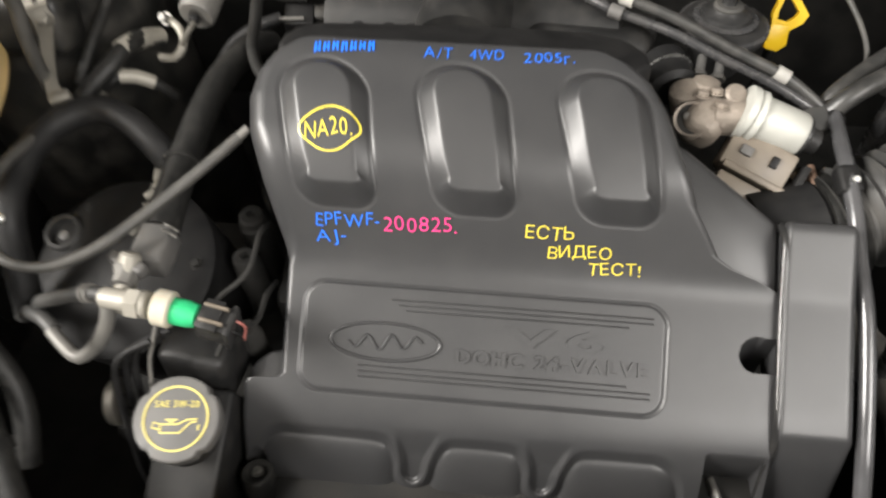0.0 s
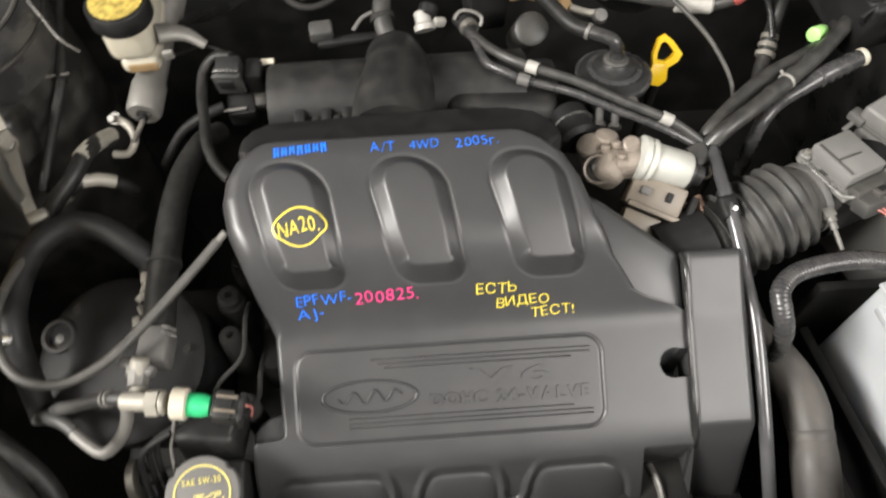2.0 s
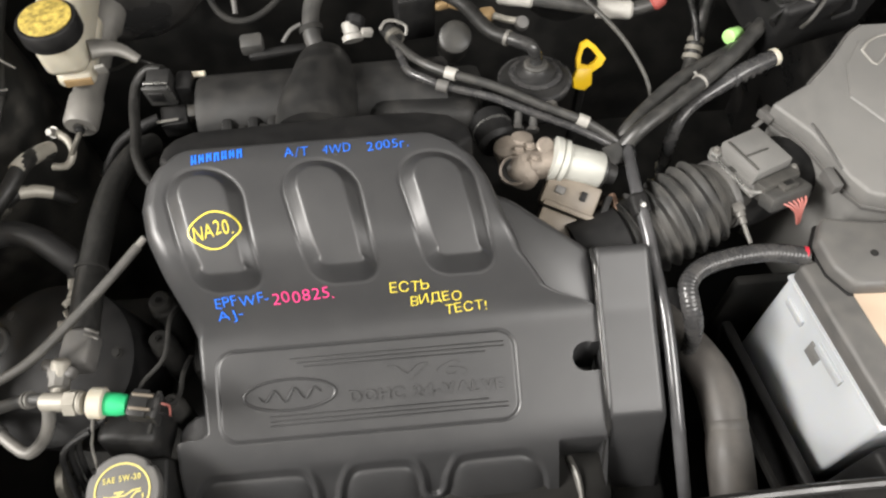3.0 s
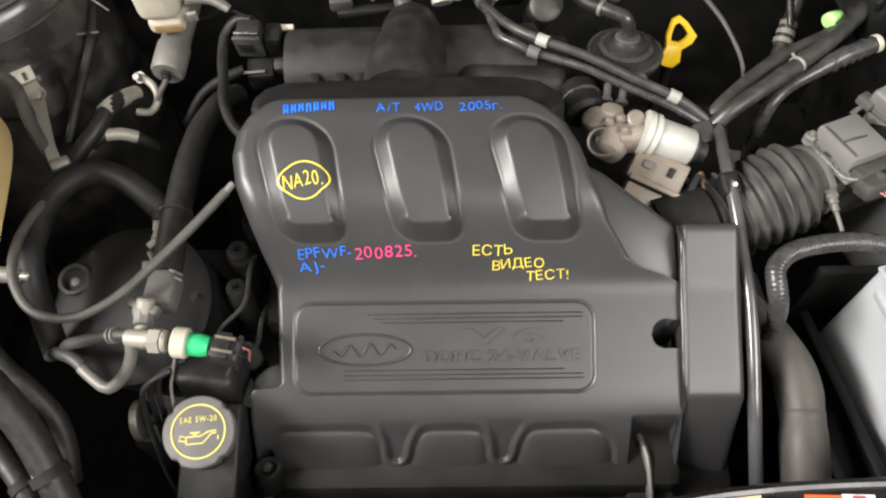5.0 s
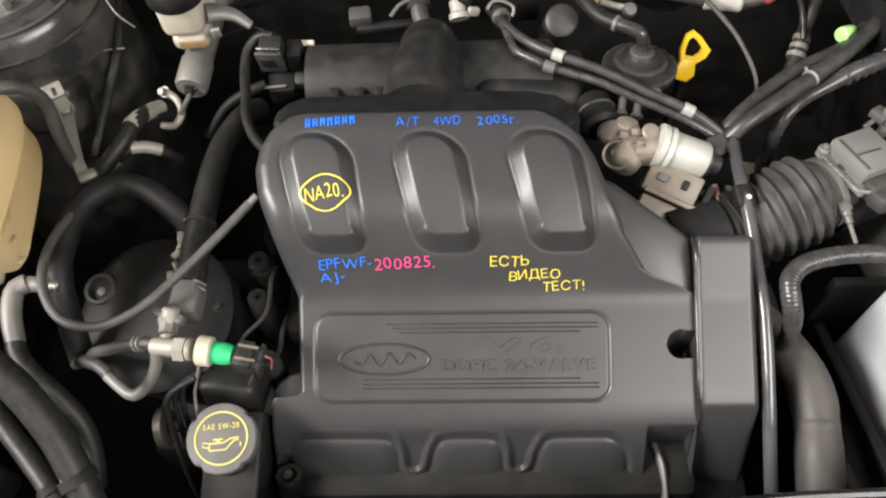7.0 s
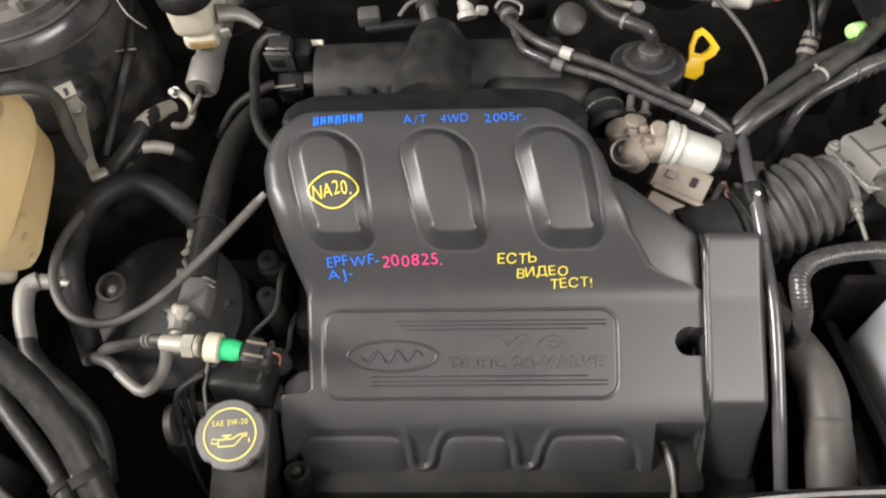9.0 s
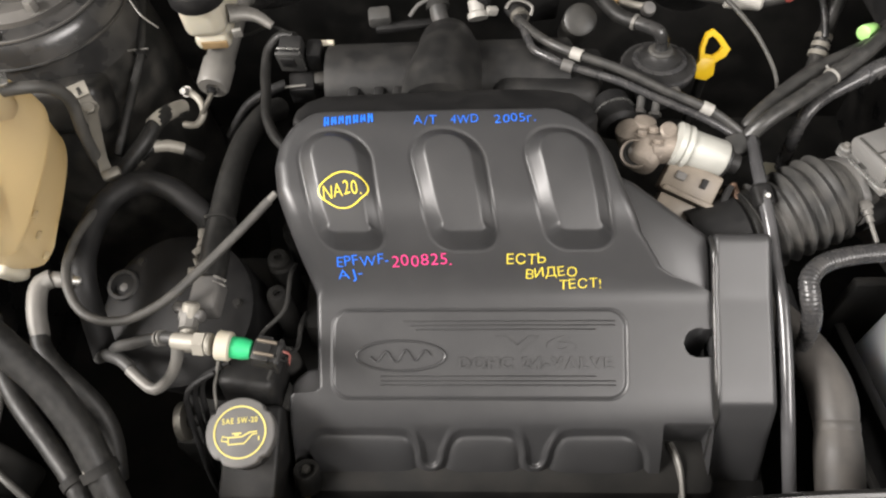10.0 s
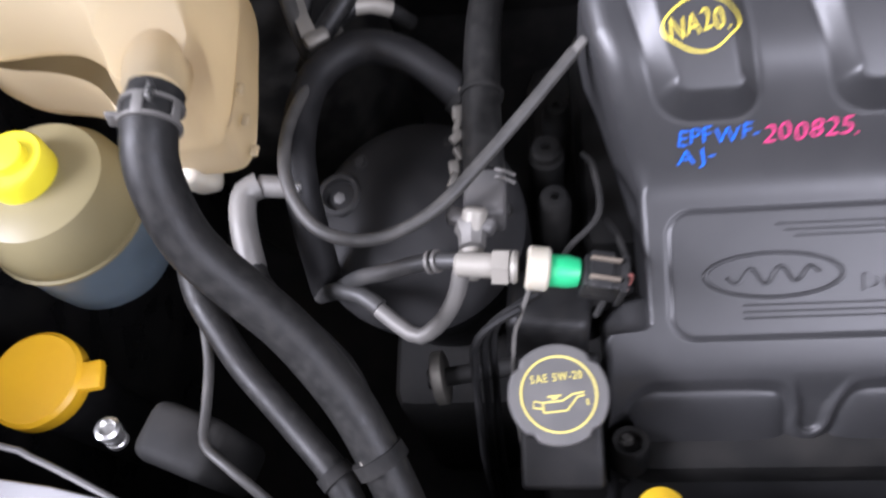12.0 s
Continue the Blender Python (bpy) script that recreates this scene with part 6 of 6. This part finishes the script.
# battery
bat = thing("car_battery", (0.50, 0.20, 0.62), "pale translucent battery case with a dark grey lid", "battery")
BT = pose(0.5258, 0.2446, 0.745, 0, 0, 11)
part("case", rbox(0.190, 0.162, 0.210, BT, 0.006, 3), BATTERY, bat)
part("lid", rbox(0.190, 0.160, 0.024, BT @ pose(0.0005, 0, 0.114), 0.005, 3), GREYPL, bat, "dusty dark grey battery lid")
part("case_rim", rbox(0.1925, 0.1645, 0.006, BT @ pose(0, 0, 0.100), 0.0025), BATTERY, bat)
part("hold_tab", rbox(0.006, 0.030, 0.014, BT @ pose(-0.0945, 0.052, 0.078, 0, -10), 0.003), BATTERY, bat)
part("tab_slot", rbox(0.003, 0.018, 0.024, BT @ pose(-0.0945, 0.010, 0.068, 0, -4), 0.001), LIGHTPL, bat)
part("lid_label", rbox(0.156, 0.146, 0.001, BT @ pose(0.0145, -0.002, 0.1265), 0.0), LIDTAN, bat, "tan printed lid label")
part("side_bar", rbox(0.004, 0.042, 0.014, BT @ pose(-0.0955, -0.008, 0.084, 0, -3), 0.0018), BATTERY, bat)
part("label_edge", rbox(0.040, 0.030, 0.0008, BT @ pose(0.00, -0.050, 0.1275), 0.0), LABEL_W, bat, "white label patch")
part("blue_dot", lathe([(0.004, 0), (0.004, 0.002)], BT @ pose(-0.040, 0.040, 0.1255), 16), INK_BLUE, bat)
tm = thing("battery_terminal_cover", (0.47, 0.30, 0.87), "dark grey terminal cover on the battery", "terminal cover")
HOOD = [(0.446, 0.345), (0.433, 0.320), (0.438, 0.290), (0.452, 0.268), (0.49, 0.266), (0.54, 0.275), (0.545, 0.33), (0.478, 0.338)]
part("hood", prism(HOOD, 0.870, 0.890, None, 0.005, 3), GREYPL, tm)
part("lip", prism([(0.485 + (x - 0.485) * 1.03, 0.305 + (y - 0.305) * 1.03) for x, y in HOOD], 0.866, 0.872, None, 0.0015, 2), DULL, tm)
part("vent_hole", lathe([(0.0035, 0), (0.0035, 0.0008), (0.002, 0.0008)], pose(0.480, 0.300, 0.8902), 16), BLACK, tm)
tray = thing("battery_tray", (0.40, 0.20, 0.60), "dark plastic battery tray beside the case", "battery tray")
part("wall", rbox(0.012, 0.21, 0.14, pose(0.424, 0.215, 0.665, 0, -12, 11), 0.004), DULL, tray)
part("front_wall", rbox(0.20, 0.030, 0.19, pose(0.545, 0.140, 0.735, 0, 0, 11), 0.006, 3), DULL, tray)
part("floor", rbox(0.21, 0.21, 0.012, pose(0.520, 0.235, 0.632, 0, 0, 11), 0.003), BLACK, tray)
part("back_wall", rbox(0.16, 0.012, 0.16, pose(0.47, 0.335, 0.71), 0.004), BLACK, tray)

lm = hose("battery_loom", [(0.322, 0.262, 0.780), (0.319, 0.264, 0.815), (0.313, 0.270, 0.845), (0.309, 0.281, 0.859), (0.310, 0.297, 0.865), (0.326, 0.312, 0.866), (0.355, 0.320, 0.867), (0.389, 0.322, 0.868), (0.410, 0.319, 0.868), (0.430, 0.314, 0.868)], lambda t: 0.0092 - 0.002 * max(0.0, 0.25 - t) * 4, LOOM, "black corrugated wiring loom bending towards the battery", "wiring loom", wave=0.022, pitch=0.0036, seg=18)
part("red_tape", rod((0.4255, 0.3160, 0.8685), (0.4300, 0.3147, 0.869), 0.0088), LABEL_R, lm, "red tape end")
lowh = hose("lower_hose", [(0.306, 0.320, 0.760), (0.318, 0.292, 0.768), (0.332, 0.262, 0.774), (0.3435, 0.228, 0.774), (0.3450, 0.190, 0.768), (0.3425, 0.150, 0.756), (0.340, 0.08, 0.73)], lambda t: 0.0195 + 0.0030 * min(1, t * 2) - 0.0022 * math.exp(-((t - 0.56) / 0.05) ** 2), BROWNRUB, "fat dusty brown-grey hose beside the engine", seg=28)
part("hose_ridge", lathe([(0.0195, -0.007), (0.0212, -0.004), (0.0212, 0.004), (0.0195, 0.007)], along((0.3450, 0.187, 0.767), (-0.05, -0.95, -0.22)), 28), BROWNRUB, lowh)
hose("gearbox_hose", [(0.315, 0.34, 0.76), (0.322, 0.30, 0.755), (0.335, 0.265, 0.75), (0.36, 0.24, 0.74), (0.38, 0.23, 0.70)], 0.020, DULL, "dark hose in the shade behind the battery", seg=20)

# labels and screws on the crossmember
SL = 0.8803
for name, x0, x1, y0, y1, m_, lab in (("orange_label", 0.279, 0.308, 0.061, 0.087, LABEL_O, "orange warning label on the crossmember"), ("white_label", 0.308, 0.333, 0.062, 0.087, LABEL_W, "white label with small dark print"), ("yellow_label", 0.220, 0.2455, 0.066, 0.0925, PALEYEL, "worn yellow label on the crossmember")):
    t_ = thing(name, ((x0 + x1) / 2, (y0 + y1) / 2, SL), lab, "label")
    part("sheet", rbox(x1 - x0, y1 - y0, 0.0010, pose((x0 + x1) / 2, (y0 + y1) / 2, SL + 0.0004, 0, 0, -2), 0.0), m_, t_)
    if name == "white_label":
        for i in range(3):
            part("printed_bar", rbox(0.012, 0.003, 0.0006, pose(0.321, 0.068 + 0.005 * i, SL + 0.0012, 0, 0, -2), 0.0), DULL, t_)
        part("printed_mark", rbox(0.010, 0.005, 0.0006, pose(0.321, 0.0835, SL + 0.0012, 0, 0, -2), 0.0), LABEL_R, t_, "red print")
    if name == "orange_label":
        part("printed_bar", rbox(0.008, 0.004, 0.0006, pose(0.292, 0.076, SL + 0.0012, 0, 0, -2), 0.0), LABEL_R, t_)
for x, y, m_ in ((0.263, 0.078, WHITE), (-0.244, 0.045, BRACKET), (-0.02, 0.055, ZINC)):
    t_ = thing("panel_clip", (x, y, SL), "small round push clip on the crossmember", "clip", "clips on the crossmember")
    part("head", lathe([(0.0045, 0), (0.0045, 0.0015), (0.003, 0.003)], pose(x, y, SL), 16), m_, t_)
for x, y in ((0.193, 0.072), (-0.29, 0.048), (0.05, 0.062)):
    t_ = thing("panel_hole", (x, y, SL), "dark drain hole rim in the crossmember", "hole", "holes in the crossmember")
    part("rim", lathe([(0.0055, 0), (0.0055, 0.0008), (0.004, 0.0008)], pose(x, y, SL), 20), BLACK, t_)
latch = thing("bonnet_latch", (0.13, 0.0, SL), "dark bonnet latch strip in front of the crossmember", "latch")
part("strip", sweep([(0.02, 0.010, SL + 0.004), (0.12, 0.016, SL + 0.006), (0.26, 0.022, SL + 0.006), (0.40, 0.02, SL + 0.004)], 0.004, 8, 0.02), ZINC, latch)
part("cable", sweep([(-0.25, 0.02, SL + 0.003), (-0.10, 0.026, SL + 0.003), (0.00, 0.018, SL + 0.003), (0.04, 0.014, SL + 0.003)], 0.003, 8, 0.02), GLOSSY, latch)
